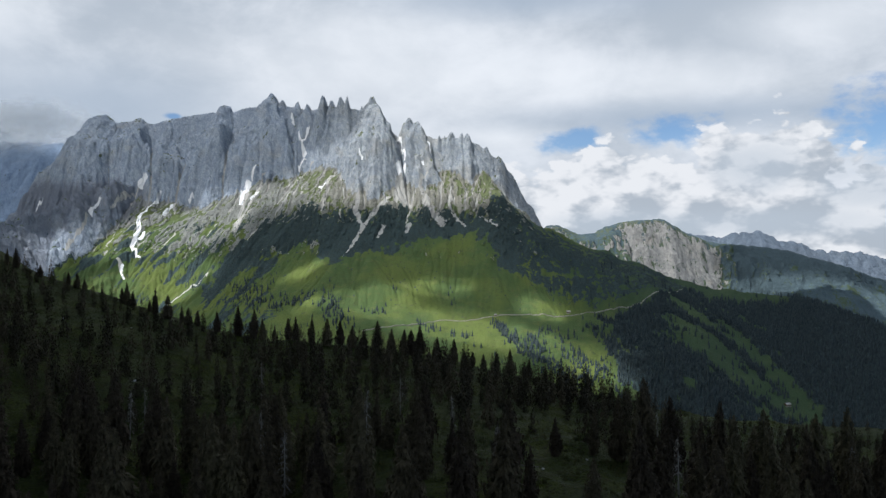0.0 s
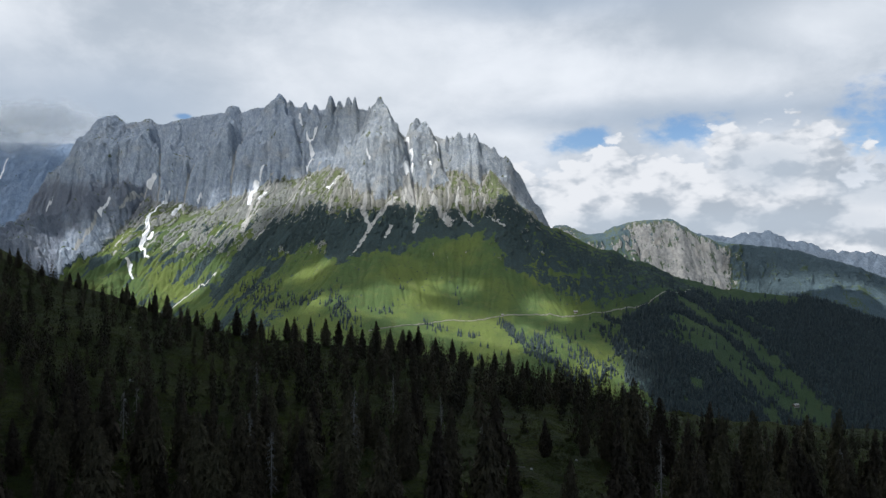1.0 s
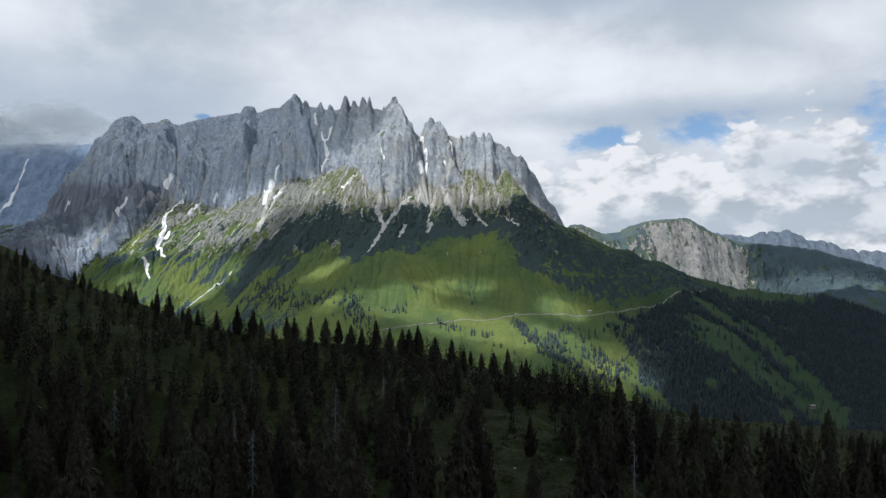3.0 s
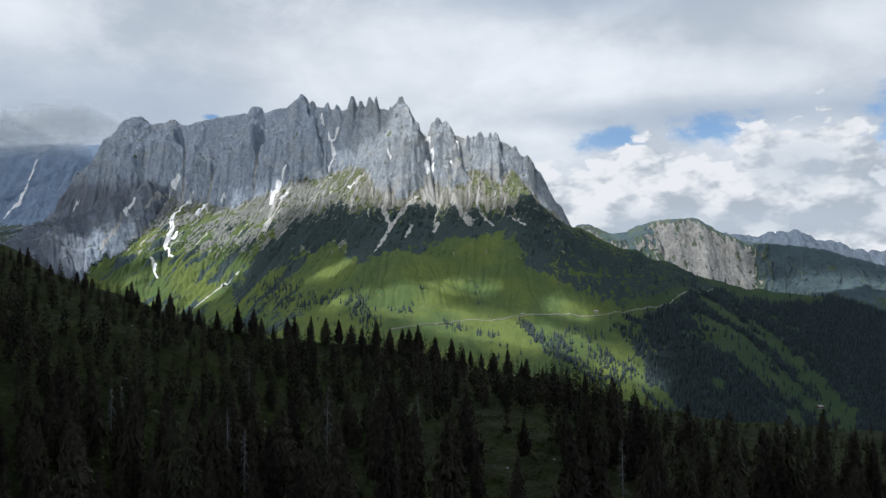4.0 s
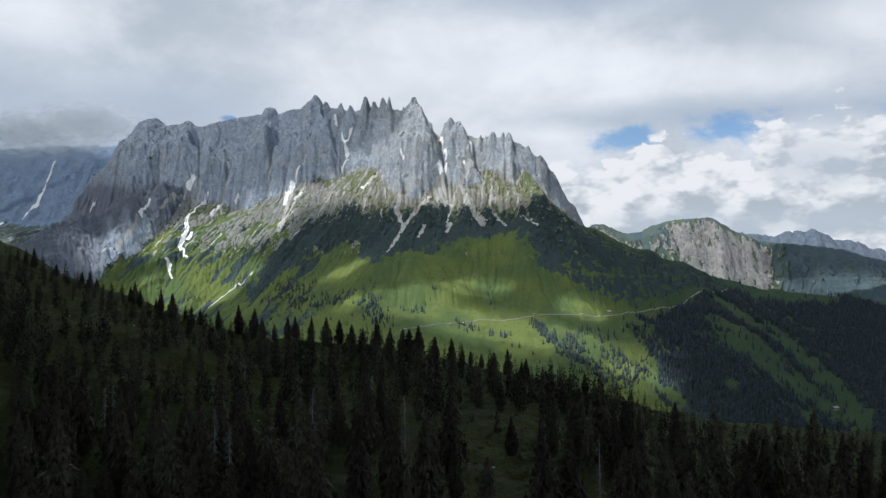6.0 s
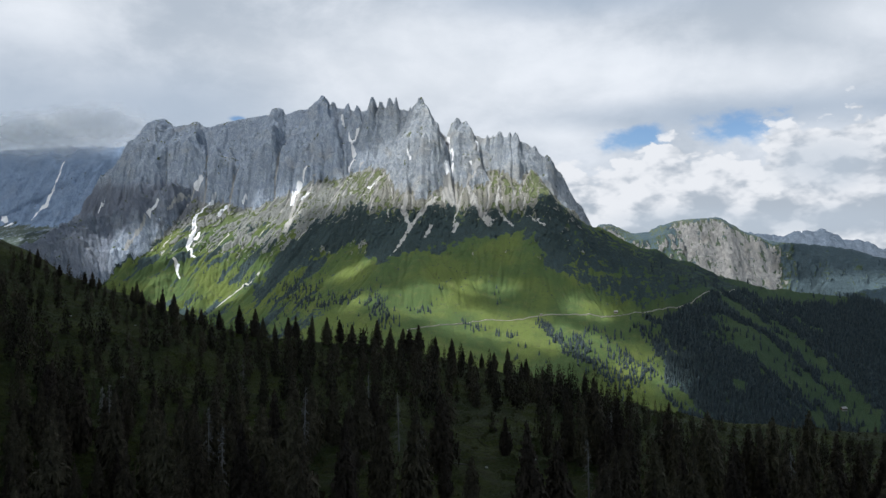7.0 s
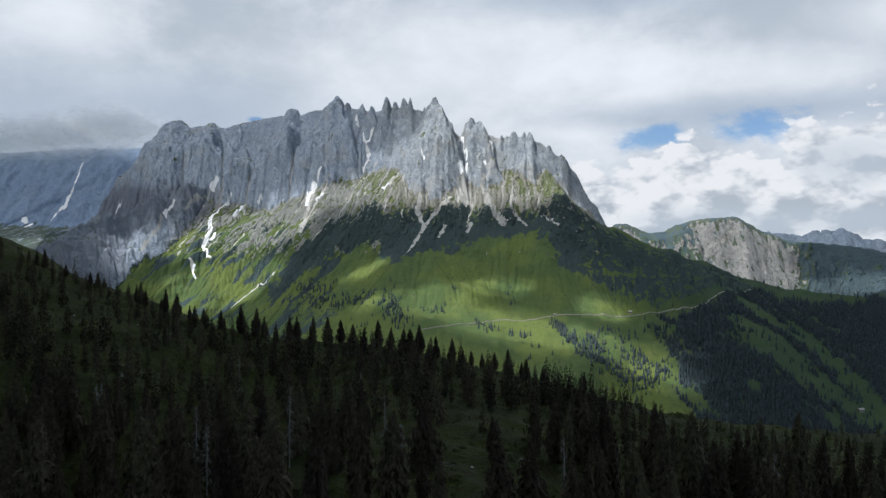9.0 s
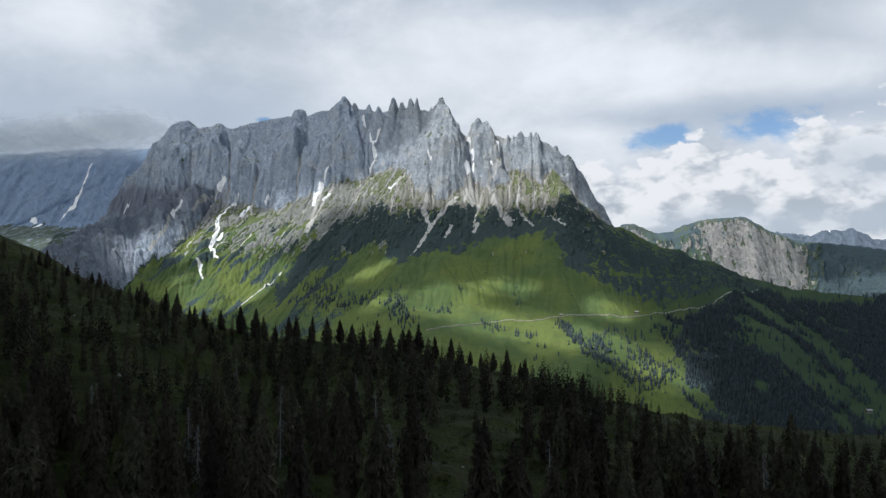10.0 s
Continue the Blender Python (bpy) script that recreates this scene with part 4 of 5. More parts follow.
def deck_mat():
    """Cloud of a broken deck; its object's x and y are those of the shade it casts at the camera's height."""
    m = bpy.data.materials.new("cloud_deck")
    m.use_nodes = True
    N = Nodes(m.node_tree)
    co = objco(N)
    sep = N.add("ShaderNodeSeparateXYZ")
    N.put(sep.inputs[0], co)
    best = None
    for x, y, rx, ry, turn in GAPS:
        c, s = math.cos(radians(turn)), math.sin(radians(turn))
        dx, dy = N.math("SUBTRACT", sep.outputs[0], float(x)), N.math("SUBTRACT", sep.outputs[1], float(y))
        u = N.math("ADD", N.math("MULTIPLY", dx, c / rx), N.math("MULTIPLY", dy, s / rx))
        v = N.math("ADD", N.math("MULTIPLY", dx, -s / ry), N.math("MULTIPLY", dy, c / ry))
        d = N.math("POWER", N.math("ADD", N.math("MULTIPLY", u, u), N.math("MULTIPLY", v, v)), 0.5)
        g = N.math("MULTIPLY", N.math("SUBTRACT", 1.0, d), 1.0)
        best = g if best is None else N.math("SMOOTH_MAX", best, g, 0.1)
    ragged = N.math("ADD", N.math("MULTIPLY", N.math("SUBTRACT", N.noise(co, 0.009, 4, 0.55, 0.4), 0.5), 1.0), N.math("MULTIPLY", N.math("SUBTRACT", N.noise(co, 0.03, 4, 0.55), 0.5), 0.4))
    lit = N.step(N.math("ADD", best, ragged), -0.14, 0.16)
    thick = N.math("SUBTRACT", 0.50, N.math("MULTIPLY", N.step(sep.outputs[1], 2420.0, 2620.0), 0.12))
    thick = N.math("ADD", thick, N.math("MULTIPLY", N.step(sep.outputs[0], 120.0, 330.0), 0.18))
    thick = N.math("ADD", thick, N.math("MULTIPLY", N.step(sep.outputs[0], -950.0, -1150.0), 0.16))
    dense = N.math("MULTIPLY", thick, N.math("SUBTRACT", 1.0, lit))
    white, below = N.add("ShaderNodeBsdfDiffuse"), N.add("ShaderNodeBsdfTranslucent")
    both, mix = N.add("ShaderNodeMixShader"), N.add("ShaderNodeMixShader")
    for n in (white, below):
        n.inputs[0].default_value = (0.85, 0.86, 0.88, 1)
    N.put(both.inputs[1], white.outputs[0])
    N.put(both.inputs[2], below.outputs[0])
    N.put(mix.inputs[0], dense)
    N.put(mix.inputs[1], N.add("ShaderNodeBsdfTransparent").outputs[0])
    N.put(mix.inputs[2], both.outputs[0])
    N.put(N.add("ShaderNodeOutputMaterial").inputs[0], mix.outputs[0])
    return m


def cloud_deck():
    xs, ys = np.linspace(-1750, 1500, 66), np.linspace(1330, 3000, 34)
    X, Y = np.meshgrid(xs, ys)
    swell = 25 * fbm(X / 300, Y / 300, 3)
    n = X.size
    verts = np.concatenate([np.stack([X, Y, swell + 40], -1).reshape(-1, 3), np.stack([X, Y, 0.3 * swell - 20], -1).reshape(-1, 3)])
    i = np.arange(n).reshape(X.shape)
    q = np.stack([i[:-1, :-1], i[:-1, 1:], i[1:, 1:], i[1:, :-1]], -1).reshape(-1, 4)
    rim = np.concatenate([i[0], i[1:, -1], i[-1, -2::-1], i[-2:0:-1, 0]])
    wall = np.stack([rim, np.roll(rim, -1), np.roll(rim, -1) + n, rim + n], -1)[:, ::-1]
    me = bpy.data.meshes.new("cloud_deck")
    me.from_pydata(verts.tolist(), [], np.concatenate([q, q[:, ::-1] + n, wall]).tolist())
    me.polygons.foreach_set("use_smooth", np.ones(len(me.polygons), bool))
    me.materials.append(deck_mat())
    ob = new("cloud_deck", me)
    ob.location = sun_dir * (1120 / sun_dir.z)
    return tagged(ob, "broken deck of grey cloud with sunlit gaps", "cloud", kind="structure")


cloud_deck()


# ---- mist about the highest tops ----
def mist(x, y, z, rx, rz, turn):
    """A dished round bank of mist."""
    verts, faces = [(0, 0, 0)], []
    for i in range(1, 13):
        for k in range(40):
            a, q = 2 * math.pi * k / 40, i / 12
            verts.append((q * math.cos(a), 0.12 * q * q + 0.02 * noise.noise(Vector((3 * q * math.cos(a), 3 * q * math.sin(a), x))), q * math.sin(a)))
    for k in range(40):
        faces.append((0, 1 + k, 1 + (k + 1) % 40))
        for i in range(11):
            a, b = 1 + 40 * i + k, 1 + 40 * i + (k + 1) % 40
            faces.append((a, a + 40, b + 40, b))
    me = mesh_of("mist", verts, faces, mat_mist)
    me.polygons.foreach_set("use_smooth", np.ones(len(me.polygons), bool))
    ob = new("mist", me)
    ob.matrix_basis = pose(x, y, z, 0, 0, turn) @ Matrix.Diagonal((rx, rz * 0.7, rz, 1))
    return tagged(ob, "soft grey mist clinging to the mountain tops", "mist", "banks of mist", "structure")


def mesh_of(name, verts, faces, mat):
    me = bpy.data.meshes.new(name)
    me.from_pydata(verts, [], faces)
    me.materials.append(mat)
    return me


for spot in [(-1740, 2880, 430, 480, 105, 20), (-2200, 2900, 425, 700, 110, 25), (-1440, 2780, 455, 300, 85, 12), (-1560, 2840, 440, 420, 90, 15)]:
    mist(*spot)


# ---- spruces ----
def tapered(path, radii, sides):
    """A round limb along a path of points."""
    verts, faces = [], []
    for p, r in zip(path, radii):
        for k in range(sides):
            a = 2 * math.pi * k / sides
            verts.append((p[0] + r * math.cos(a), p[1] + r * math.sin(a), p[2]))
    for j in range(len(path) - 1):
        for k in range(sides):
            a, b = j * sides + k, j * sides + (k + 1) % sides
            faces.append((a, b, b + sides, a + sides))
    return verts, faces


def crown(rng, h, r, whorls, per, low=0.05):
    """Drooping boughs in whorls: slim bent fronds with hanging sprays, of uneven reach."""
    verts, faces = [], []
    side = [rng.uniform(0.75, 1.2) for _ in range(8)]            # fuller on some sides
    gaps = [rng.uniform(0.15, 0.8) for _ in range(3)]            # heights where boughs are missing
    for i in range(whorls):
        f = low + (0.985 - low) * (i + rng.uniform(-0.4, 0.4)) / whorls
        if f >= 0.99:
            continue
        thin = 0.65 if min(abs(f - g) for g in gaps) < 0.02 else 1.0
        zc = f * h
        reach = thin * r * min(1.0, 1.6 * (1 - f)) ** 0.78 * (0.6 + 0.4 * min(1, (f - low) / 0.2)) * rng.uniform(0.8, 1.1)
        for k in range(max(4, int(per * (0.5 + 0.5 * (1 - f))))):
            a = rng.uniform(0, 2 * math.pi)
            ln = max(0.22, reach * side[int(a / 0.7855) % 8] * rng.uniform(0.5, 1.15))
            c, s = math.cos(a), math.sin(a)
            up = 0.15 if f > 0.8 else -0.08
            z0 = zc + rng.uniform(-0.3, 0.3)
            w = ln * rng.uniform(0.05, 0.10) + 0.05
            zm, zt = z0 + up * ln * 0.55 - 0.10 * ln, z0 + up * ln - rng.uniform(0.35, 0.7) * ln
            m = rng.uniform(0.45, 0.7) * ln
            o = len(verts)
            verts += [(0.1 * c, 0.1 * s, z0), (c * m - s * w, s * m + c * w, zm - 0.3 * w), (c * m + s * w, s * m - c * w, zm - 0.3 * w), (c * ln, s * ln, zt)]
            faces += [(o, o + 2, o + 1), (o + 1, o + 2, o + 3)]
            for _ in range(2):                                    # hanging sprays
                q = rng.uniform(0.35, 0.95) * ln
                d = rng.uniform(0.25, 0.5) * ln + 0.25
                e = w * rng.uniform(0.5, 1.1)
                o = len(verts)
                zq = z0 + (zm - z0) * min(1, q / m)
                t = a + rng.uniform(-1.2, 1.2)
                cx, sx = math.sin(t), math.cos(t)
                verts += [(c * q - cx * e, s * q + sx * e, zq), (c * q + cx * e, s * q - sx * e, zq), (c * q * 0.97, s * q * 0.97, zq - d)]
                faces += [(o, o + 1, o + 2)]
    return verts, faces


def spruce(rng, h, r, whorls, per):
    root = new("spruce_tree")
    root.empty_display_size = 0.5
    lean = rng.uniform(-0.25, 0.25)
    v, f = tapered([(0, 0, -0.8), (0, 0, 0.3), (lean * 0.3, 0, h * 0.5), (0, 0, h * 0.99)], [0.36, 0.27, 0.15, 0.02], 7)
    t = new("trunk", mesh_of("trunk", v, f, mat_bark))
    v, f = crown(rng, h, r, whorls, per)
    c = new("crown", mesh_of("crown", v, f, mat_needle))
    t.parent = c.parent = root
    return tagged(root, "tall narrow dark spruce with drooping boughs on the hillside", "tree", "spruces on the near hill")


def snag(rng, h, boughs):
    """A dead spruce: bleached stem and bare limbs."""
    root = new("dead_spruce")
    v, f = tapered([(0, 0, -0.8), (0, 0, 0.4), (0.1, 0.05, h * 0.6), (0.0, 0.1, h)], [0.34, 0.25, 0.14, 0.02], 7)
    t = new("trunk", mesh_of("trunk", v, f, mat_dead))
    t.parent = root
    for i in range(boughs):
        fz = rng.uniform(0.15, 0.97)
        ln = (0.5 + 2.5 * (1 - fz) ** 0.7) * rng.uniform(0.5, 1.1)
        a = rng.uniform(0, 2 * math.pi)
        c, s = math.cos(a), math.sin(a)
        z0, drop = fz * h, rng.uniform(0.2, 0.7) * ln
        verts, faces = tapered([(0, 0, z0), (c * ln * 0.5, s * ln * 0.5, z0 - drop * 0.35), (c * ln, s * ln, z0 - drop)], [0.085, 0.06, 0.02], 3)
        for _ in range(4):                                       # twigs hang from the limb
            q = rng.uniform(0.3, 0.95)
            p = (c * ln * q, s * ln * q, z0 - drop * q)
            o = len(verts)
            verts += [(p[0] - 0.06, p[1], p[2]), (p[0] + 0.06, p[1], p[2]), (p[0] + rng.uniform(-0.3, 0.3), p[1] + rng.uniform(-0.3, 0.3), p[2] - rng.uniform(0.3, 0.9))]
            faces.append((o, o + 1, o + 2))
        new("limb", mesh_of("limb", verts, faces, mat_dead)).parent = root
    return tagged(root, "bleached dead spruce with bare drooping limbs", "dead tree", "dead spruces")


rng = random.Random(11)
STOCK = [spruce(rng, h, r, w, p) for h, r, w, p in ((18, 3.1, 64, 29), (16, 2.7, 58, 27), (20, 3.6, 68, 31), (14, 2.7, 54, 27), (17, 2.4, 60, 27), (15, 3.3, 54, 30))]
HEIGHT = [18, 16, 20, 14, 17, 15]
for i, ob in enumerate(STOCK):
    x, y = -60.0 + 27 * i, 192.0 + 9 * (i % 3)
    ob.location = (x, y, float(hill(x, y)))


def plant(x, y, h, kind=None, full=1.0):
    k = rng.randrange(len(STOCK)) if kind is None else kind
    s = h / HEIGHT[k]
    m = pose(x, y, float(hill(x, y)), rng.uniform(-2, 2), rng.uniform(-2, 2), rng.uniform(0, 360)) @ Matrix.Diagonal((s * full * rng.uniform(0.9, 1.2), s * full * rng.uniform(0.9, 1.2), s, 1))
    ob = copy_thing(STOCK[k], pose(0, 0, 0))
    ob.matrix_basis = m
    return ob


# trees that stand out along the brow of the hill: x, height
BROW = [(-271, 7.3), (-264, 10.1), (-259, 12.4), (-241, 7.5), (-221, 7.8), (-214, 9.4), (-209, 6.7), (-197, 4), (-182, 9.2), (-179, 12.9), (-175, 9.3), (-164, 7.4), (-160, 15.2), (-152, 13.6), (-144, 8.9), (-139, 10.2), (-134, 9.1), (-122, 11.6), (-111, 16.7), (-103, 16.1), (-98, 12.1), (-92, 9.2), (-85, 12.3),
        (-81, 13.4), (-73, 15.3), (-65, 15.7), (-58, 14.0), (-51, 12.9), (-45, 10.7), (-37, 16.1), (-29, 13.8), (-22, 13.6), (-18, 14.8), (-13, 16.8), (-3, 12.6), (6, 13.6), (12, 8.2), (17, 8.4), (23, 8.8), (30, 10.4), (38, 15.2), (45, 9.0), (48, 11.1), (57, 8.1), (71, 7.4), (79, 11.6)]
taken = []
for x, h in BROW:
    y = float(brow_y(x)) - rng.uniform(3, 7)
    plant(x, y, h, None, 1.2)
    taken.append((x, y))
# dead trees: x, y, height
for x, y, h in [(3, 243, 15.5), (-21.5, 223, 20), (14, 203, 14), (-52.6, 231, 18), (-42.5, 214, 17), (-94, 252, 19), (55, 186, 17), (112, 218, 19), (-75, 330, 14), (70, 262, 14), (-16, 300, 13), (-105, 268, 14)]:
    ob = snag(rng, 1.2 * h, 64)
    ob.location = (x, y, float(hill(x, y)))
    ob.rotation_euler = (rng.uniform(-0.03, 0.03), rng.uniform(-0.03, 0.03), rng.uniform(0, 6))
    taken.append((x, y))


# open turf among the trees: middle, half axes, how bare
CLEARINGS = [(16, 214, 36, 50, 0.97), (6, 282, 44, 32, 0.85), (-34, 300, 26, 22, 0.8), (48, 296, 22, 14, 0.85), (-128, 330, 30, 26, 0.85), (-112, 360, 24, 16, 0.8), (-168, 372, 34, 26, 0.8), (103, 292, 15, 14, 0.8), (-84, 336, 18, 14, 0.8), (78, 246, 14, 12, 0.7), (140, 406, 44, 24, 0.95)]


def density(x, y):
    """How thick the forest stands."""
    s = float(brow_y(x)) - y
    d = 0.5 + 0.75 * float(fbm(x / 38, y / 42, 3))
    for cx, cy, rx, ry, bare in CLEARINGS:
        d *= 1 - bare * float(smooth(1.25 - math.hypot((x - cx) / rx, (y - cy) / ry) + 0.25 * float(perlin(x / 14, y / 14)), 0, 0.35))
    open_hill = float(smooth(-x - 0.35 * (y - 300), 70, 130)) * float(smooth(y, 320, 380))
    d *= 1 - 0.5 * open_hill
    d *= 1 - 0.85 * float(smooth(x, 100, 125)) * float(smooth(y, 385, 400))
    return d if s > 3 else 0.0


spots = []
for _ in range(30000):
    x, y = rng.uniform(-330, 330), rng.uniform(150, 520)
    if abs(x - 12) > 0.63 * y + 30 or rng.random() > density(x, y):
        continue
    gap = 8.6 if y < 300 else 7.2
    if all(abs(x - a) > gap or (x - a) ** 2 + (y - b) ** 2 > gap * gap for a, b in taken):
        taken.append((x, y))
        spots.append((x, y))
spots.sort(key=lambda p: p[1])
for x, y in spots[:215]:
    plant(x, y, rng.choice([rng.uniform(21, 28), rng.uniform(12, 21), rng.uniform(18, 25)]))


def grove(name, mat, places, shapes, label):
    """Many trees as one mesh; places: x, y, z, height, which shape."""
    V, F, T, o = [], [], [], 0
    for x, y, z, h, k, turn in places:
        v, f = shapes[k]
        c, s = math.cos(turn), math.sin(turn)
        w = h * rng.uniform(0.85, 1.2)
        V.append(np.stack([x + w * (v[:, 0] * c - v[:, 1] * s), y + w * (v[:, 0] * s + v[:, 1] * c), z + h * v[:, 2]], -1))
        F.append(f + o)
        T.append(np.full(len(v), rng.random()))
        o += len(v)
    V, F = np.concatenate(V), np.concatenate(F)
    me = bpy.data.meshes.new(name)
    me.vertices.add(len(V))
    me.vertices.foreach_set("co", V.ravel())
    me.loops.add(F.size)
    me.loops.foreach_set("vertex_index", F.ravel())
    me.polygons.add(len(F))
    me.polygons.foreach_set("loop_start", np.arange(0, F.size, 3))
    me.attributes.new("tint", "FLOAT", "POINT").data.foreach_set("value", np.concatenate(T).astype(np.float32))
    me.update()
    me.materials.append(mat)
    return tagged(new(name, me), label, "trees", kind="stuff")


def as_unit(verts, faces, h):
    tri = []
    for f in faces:
        tri += [(f[0], f[j], f[j + 1]) for j in range(1, len(f) - 1)]
    return np.array(verts, float) / h, np.array(tri)


mids = [as_unit(*crown(rng, 17, 0.95 * r, 26, 11), 17) for r in (2.9, 3.3, 2.5, 3.6)]
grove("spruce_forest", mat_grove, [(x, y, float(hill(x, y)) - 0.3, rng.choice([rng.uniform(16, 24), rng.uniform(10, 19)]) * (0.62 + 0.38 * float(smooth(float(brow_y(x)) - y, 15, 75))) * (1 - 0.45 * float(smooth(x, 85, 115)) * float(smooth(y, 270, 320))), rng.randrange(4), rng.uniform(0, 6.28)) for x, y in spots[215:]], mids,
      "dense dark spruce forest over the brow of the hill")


def shrub(rng):
    """A low cushion of twigs and leaves."""
    v, f = [], []
    for k in range(7):
        a, q = rng.uniform(0, 6.28), rng.uniform(0.0, 0.45)
        x, y, w = q * math.cos(a), q * math.sin(a), rng.uniform(0.2, 0.4)
        o = len(v)
        t = rng.uniform(0, 6.28)
        for j in range(3):
            v.append((x + w * math.cos(t + 2.1 * j), y + w * math.sin(t + 2.1 * j), -0.1))
        v.append((x + rng.uniform(-0.1, 0.1), y + rng.uniform(-0.1, 0.1), rng.uniform(0.35, 0.8)))
        f += [(o, o + 1, o + 3), (o + 1, o + 2, o + 3), (o + 2, o, o + 3)]
    return np.array(v), np.array(f)


bushes = [shrub(rng) for _ in range(5)]
beds = []
for _ in range(34000):
    x, y = rng.uniform(-300, 200), rng.uniform(170, 500)
    if rng.random() < float(smooth(fbm(x / 12 + 4, y / 12, 3), -0.1, 0.5)) * (1.0 if y < 300 else 0.5) and y < float(brow_y(x)) + 2:
        beds.append((x, y, float(hill(x, y)), rng.uniform(0.5, 1.5), rng.randrange(5), rng.uniform(0, 6.28)))
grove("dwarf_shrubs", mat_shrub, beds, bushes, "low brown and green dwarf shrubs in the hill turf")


def small_tree(rng):
    """A spruce seen from far off: three ragged tiers."""
    v, f = [], []
    for z0, z1, r in ((0.0, 0.5, 0.19), (0.25, 0.75, 0.145), (0.5, 1.0, 0.10)):
        o = len(v)
        for k in range(6):
            a = k * math.pi / 3 + rng.uniform(-0.3, 0.3)
            q = r * rng.uniform(0.7, 1.25)
            v.append((q * math.cos(a), q * math.sin(a), z0 + rng.uniform(-0.05, 0.08)))
        v.append((0, 0, z1))
        f += [(o + k, o + (k + 1) % 6, o + 6) for k in range(6)]
    return np.array(v), np.array(f)


tiny = [small_tree(rng) for _ in range(6)]


def scatter(n, x0, x1, y0, y1, dens, hmin, hmax):
    r = np.random.RandomState(5)
    x, y = r.uniform(x0, x1, n), r.uniform(y0, y1, n)
    keep = r.rand(n) < dens(x, y)
    x, y = x[keep], y[keep]
    z, bare = massif(x, y)
    return [(a, b, c - 0.4, r.uniform(hmin, hmax), r.randint(6), r.uniform(0, 6.28)) for a, b, c, q in zip(x, y, z, bare) if q < 0.7 and abs(b - float(track_y(a))) > (9 if a < 660 else 0)]


def wood_meadow(x, y):
    n = fbm(x / 50 + 8, y / 100, 4)
    return smooth(n, 0.42, 0.75) * (1 - smooth(y, 2010, 2070)) * (0.25 + 0.5 * smooth(x, -50, 250))


def wood_left(x, y):
    n = fbm(x / 70 + 21, y / 120, 4)
    return smooth(n, 0.15, 0.55) * smooth(-x, 300, 420)


def rows_of_trees(lines):
    """Trees strung along lines down the slope: x0, y0, x1, y1, spread, how many."""
    r = np.random.RandomState(9)
    out = []
    for x0, y0, x1, y1, wide, n in lines:
        n = int(1.6 * n)
        t = r.rand(n)
        x, y = x0 + (x1 - x0) * t + r.normal(0, wide, n), y0 + (y1 - y0) * t + r.normal(0, wide, n)
        z = massif(x, y)[0]
        out += [(a, b, c - 0.4, r.uniform(9, 17), r.randint(6), r.uniform(0, 6.28)) for a, b, c in zip(x, y, z)]
    return out


LINES = [(129, 1902, 191, 1730, 10, 70), (201, 1822, 215, 1730, 12, 40), (355, 1926, 407, 1766, 12, 60), (276, 1810, 364, 1738, 12, 60), (217, 1746, 338, 1730, 14, 70), (-542, 2106, -425, 1978, 22, 60),
         (-399, 1986, -315, 1990, 12, 30), (-291, 1970, -227, 1846, 14, 60), (-185, 1954, -140, 1906, 14, 10), (-59, 1890, -18, 1854, 8, 12), (21, 1866, 60, 1830, 7, 10), (459, 1934, 468, 1762, 14, 70),
         (512, 1978, 528, 1838, 14, 50), (233, 1874, 297, 1858, 12, 14)]
def pine_beds(n):
    """Dwarf pines on the belt below the cliffs and along the spur."""
    r = np.random.RandomState(21)
    x, y = r.uniform(-700, 900, n), r.uniform(1960, 2330, n)
    z, zones = massif_zones(x, y)
    keep = (np.abs(y - track_y(x)) > 8) & (r.rand(n) < smooth(zones["scrub"] + 0.25 * fbm(x / 12, y / 12, 2), 0.3, 0.75) * 0.9 * (1 - wood_right(x, y)) + 0.012)
    return [(a, b, c, r.uniform(2.2, 4.6), r.randint(5), r.uniform(0, 6.28)) for a, b, c in zip(x[keep], y[keep], z[keep])]


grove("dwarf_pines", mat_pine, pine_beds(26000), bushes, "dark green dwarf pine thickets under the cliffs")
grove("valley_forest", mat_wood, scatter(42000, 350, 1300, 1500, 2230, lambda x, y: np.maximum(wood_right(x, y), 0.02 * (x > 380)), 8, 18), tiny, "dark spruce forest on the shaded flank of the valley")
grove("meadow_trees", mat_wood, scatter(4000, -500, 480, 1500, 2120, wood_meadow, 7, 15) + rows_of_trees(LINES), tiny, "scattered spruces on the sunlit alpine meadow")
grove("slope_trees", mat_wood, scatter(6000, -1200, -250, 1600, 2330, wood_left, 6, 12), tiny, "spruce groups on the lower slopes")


# ---- small things ----
def part(name, bm, mat, parent, label=""):
    me = bpy.data.meshes.new(name)
    bm.to_mesh(me)
    bm.free()
    me.materials.append(mat)
    ob = new(name, me)
    ob.parent = parent
    return tagged(ob, label)


def box(sx, sy, sz, x=0.0, y=0.0, z=0.0):
    bm = bmesh.new()
    bmesh.ops.create_cube(bm, size=1)
    bmesh.ops.transform(bm, matrix=Matrix.Translation((x, y, z + sz / 2)) @ Matrix.Diagonal((sx, sy, sz, 1)), verts=bm.verts)
    return bm


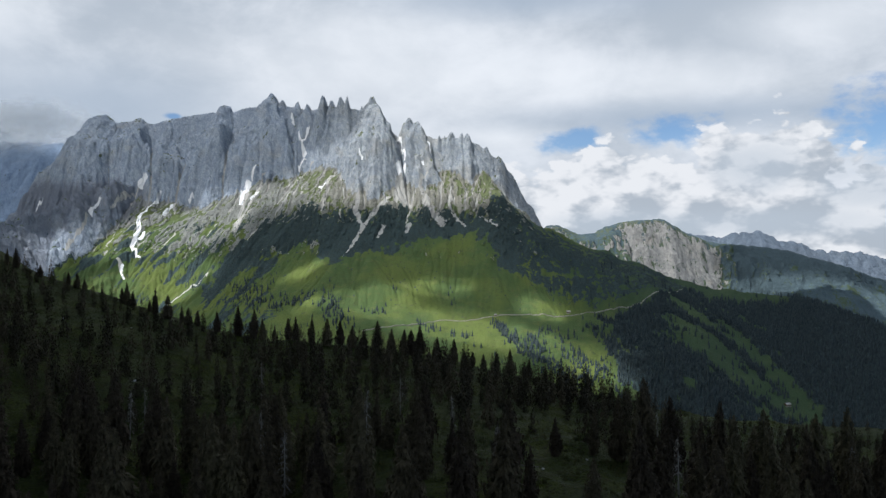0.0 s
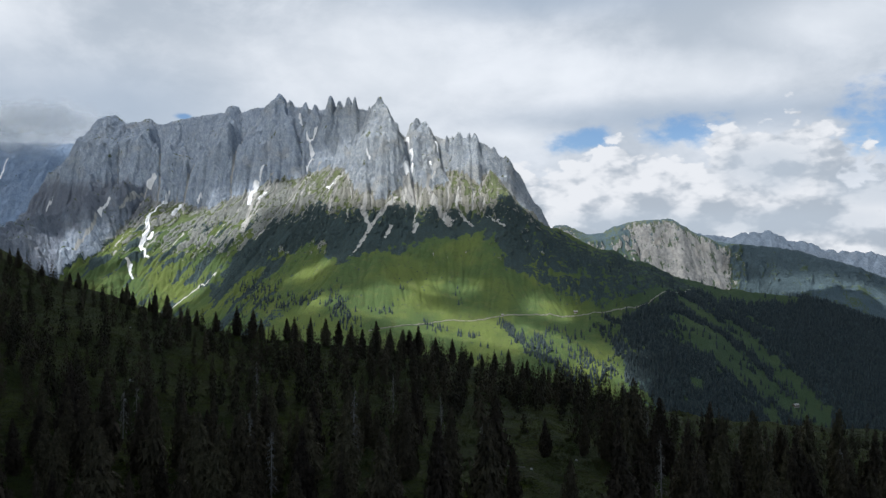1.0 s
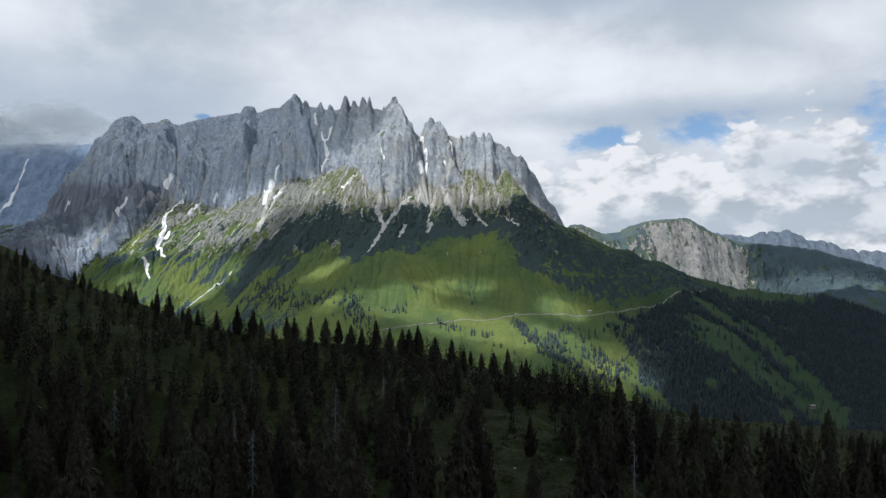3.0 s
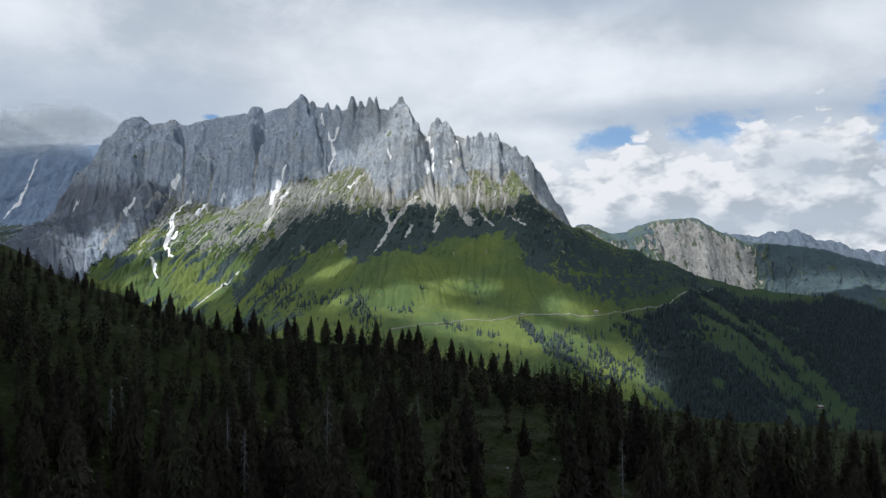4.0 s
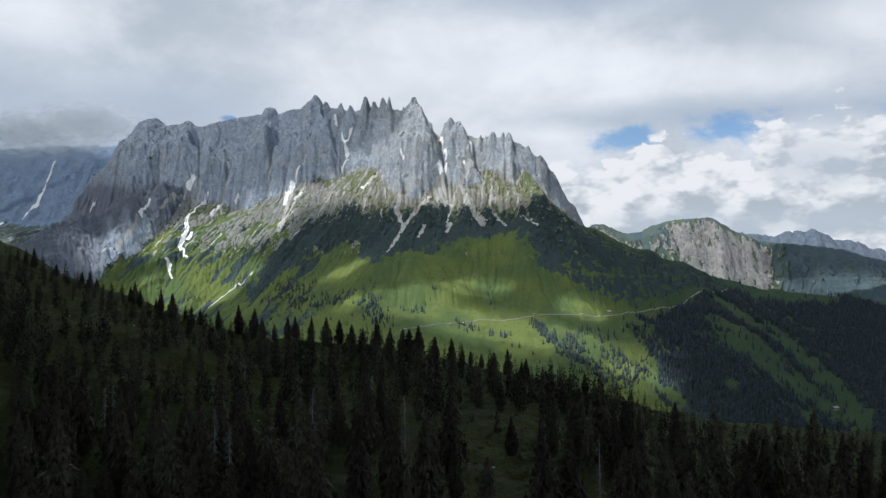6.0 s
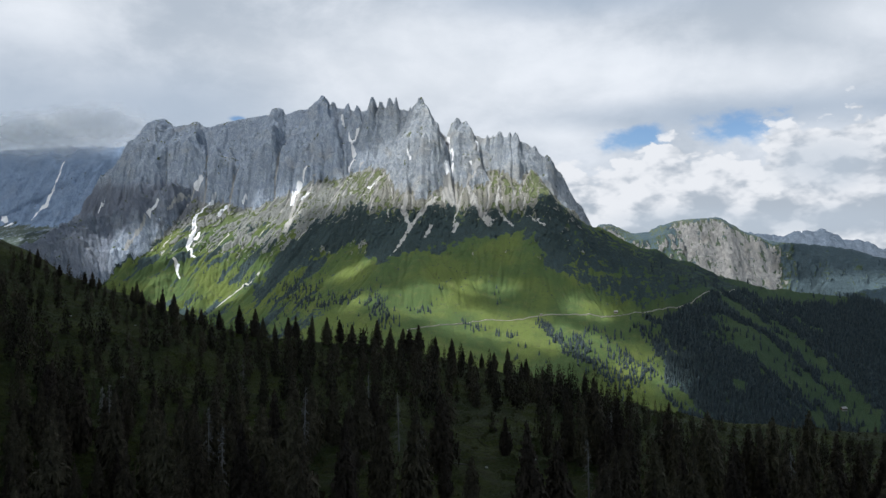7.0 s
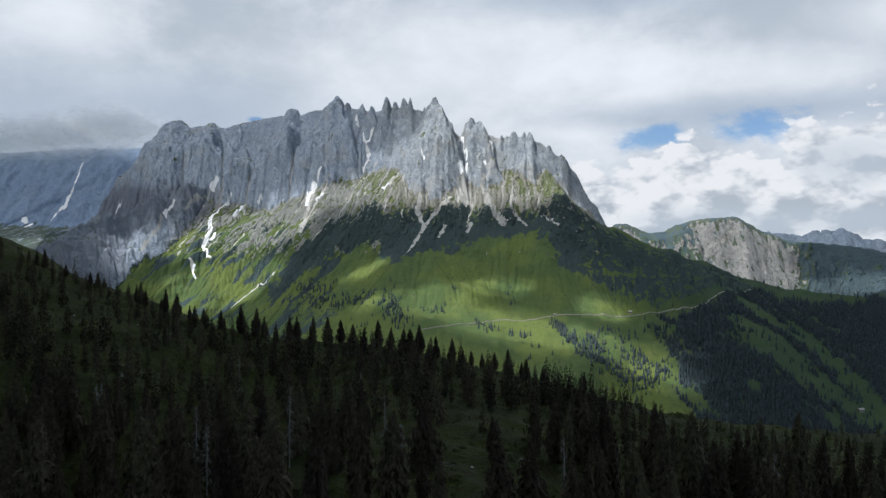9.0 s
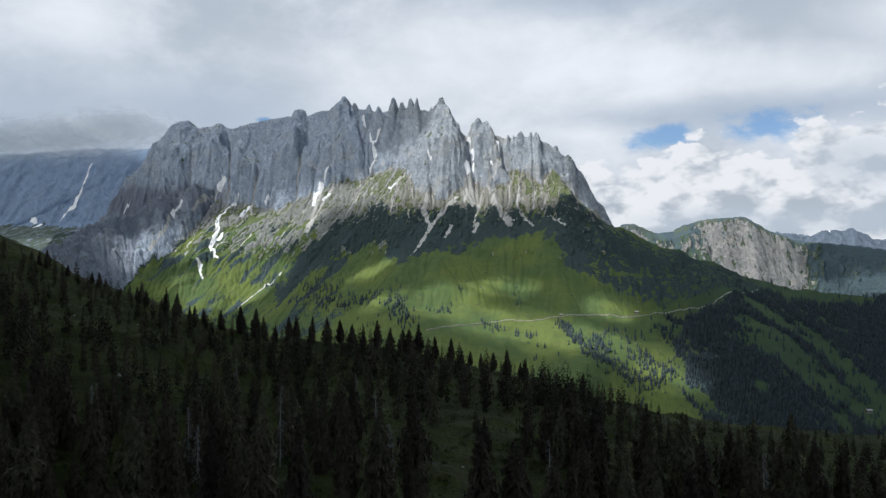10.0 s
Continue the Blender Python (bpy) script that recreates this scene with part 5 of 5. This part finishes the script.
def hut(x, y, turn, length, label):
    root = new("alpine_hut")
    w, h, rise = length * 0.66, 2.6, length * 0.24
    bm = bmesh.new()
    pts = [(-w / 2, 0), (w / 2, 0), (w / 2, h), (0, h + rise), (-w / 2, h)]
    a = [bm.verts.new((-length / 2, p, q)) for p, q in pts]
    b = [bm.verts.new((length / 2, p, q)) for p, q in pts]
    bm.faces.new(a[::-1])
    bm.faces.new(b)
    for i in range(5):
        bm.faces.new((a[i], a[(i + 1) % 5], b[(i + 1) % 5], b[i]))
    part("wall", bm, mat_plank, root)
    for sgn in (1, -1):
        bm = box(length * 1.12, math.hypot(w / 2, rise) * 1.2, 0.18, 0, 0, 0)
        bmesh.ops.transform(bm, matrix=Matrix.Translation((0, sgn * w * 0.27, h + rise * 0.5 + 0.05)) @ Matrix.Rotation(-sgn * math.atan2(rise, w / 2), 4, "X"), verts=bm.verts)
        part("roof", bm, mat_roof, root, "pale weathered shingle roof")
    part("door", box(1.0, 0.12, 1.9, length * 0.2, -w / 2 - 0.04, 0), mat_bark, root)
    part("window", box(0.8, 0.12, 0.8, -length * 0.2, -w / 2 - 0.04, 1.0), mat_glass, root)
    z = float(massif(np.array(x), np.array(y))[0])
    part("base", box(length, w, 3.0, 0, 0, -3.0), mat_track, root, "rubble stone footing")
    root.matrix_basis = pose(x, y, z + 0.8, 0, 0, turn)
    return tagged(root, label, "hut")


hut(311, 1982, 8, 9, "small timber alpine hut beside the gravel track")
hut(127, 1932, 4, 6, "low timber hut above the gravel track")
hut(752, 1744, 20, 12, "pale-roofed timber barn at the foot of the wooded slope")


def fallen_log(x, y, ln, turn, tilt):
    root = new("fallen_log")
    v, f = tapered([(0, 0, 0), (0.05, 0, ln * 0.5), (0, 0.05, ln)], [0.24, 0.19, 0.10], 8)
    t = new("trunk", mesh_of("trunk", v, f + [tuple(range(8))[::-1]], mat_dead))
    verts, faces = [], []
    r = random.Random(int(x * 7))
    t.parent = root
    for i in range(5):
        a, q = r.uniform(0, 6.28), r.uniform(0.4, 0.95) * ln
        c, s, k = math.cos(a), math.sin(a), r.uniform(0.5, 1.2)
        vv, ff = tapered([(0, 0, q), (c * k * 0.6, s * k * 0.6, q + 0.2), (c * k, s * k, q + 0.5)], [0.06, 0.04, 0.01], 4)
        b = new("stub", mesh_of("stub", vv, ff, mat_dead))
        b.parent = root
    root.matrix_basis = pose(x, y, float(hill(x, y)) + 0.3, 0, 90 - tilt, turn)
    return tagged(root, "bleached fallen log lying in the clearing", "log")


fallen_log(19.0, 226.0, 8.5, -28, 2)
fallen_log(-36.0, 262.0, 5.0, 12, 2)


def boulder(x, y, size, seed):
    bm = bmesh.new()
    bmesh.ops.create_icosphere(bm, subdivisions=3, radius=size)
    for v in bm.verts:
        n = noise.fractal(v.co / size * 1.3 + Vector((seed, 2, 5)), 0.8, 2.0, 4)
        v.co = v.co * (1 + 0.35 * n)
        v.co.z *= 0.7
    me = bpy.data.meshes.new("boulder")
    bm.to_mesh(me)
    bm.free()
    me.materials.append(mat_stone)
    ob = new("boulder", me)
    ob.location = (x, y, float(hill(x, y)) + size * 0.15)
    return tagged(ob, "pale limestone boulder in the grass", "boulder", "boulders on the near hill")


for i, (x, y, size) in enumerate([(-125.7, 326.0, 0.9), (-60, 300, 0.5), (30, 240, 0.45), (8, 232, 0.4), (45, 250, 0.5), (-14, 262, 0.4), (-190, 400, 0.6), (-160, 410, 0.5)]):
    boulder(x, y, size, 4.1 * i)
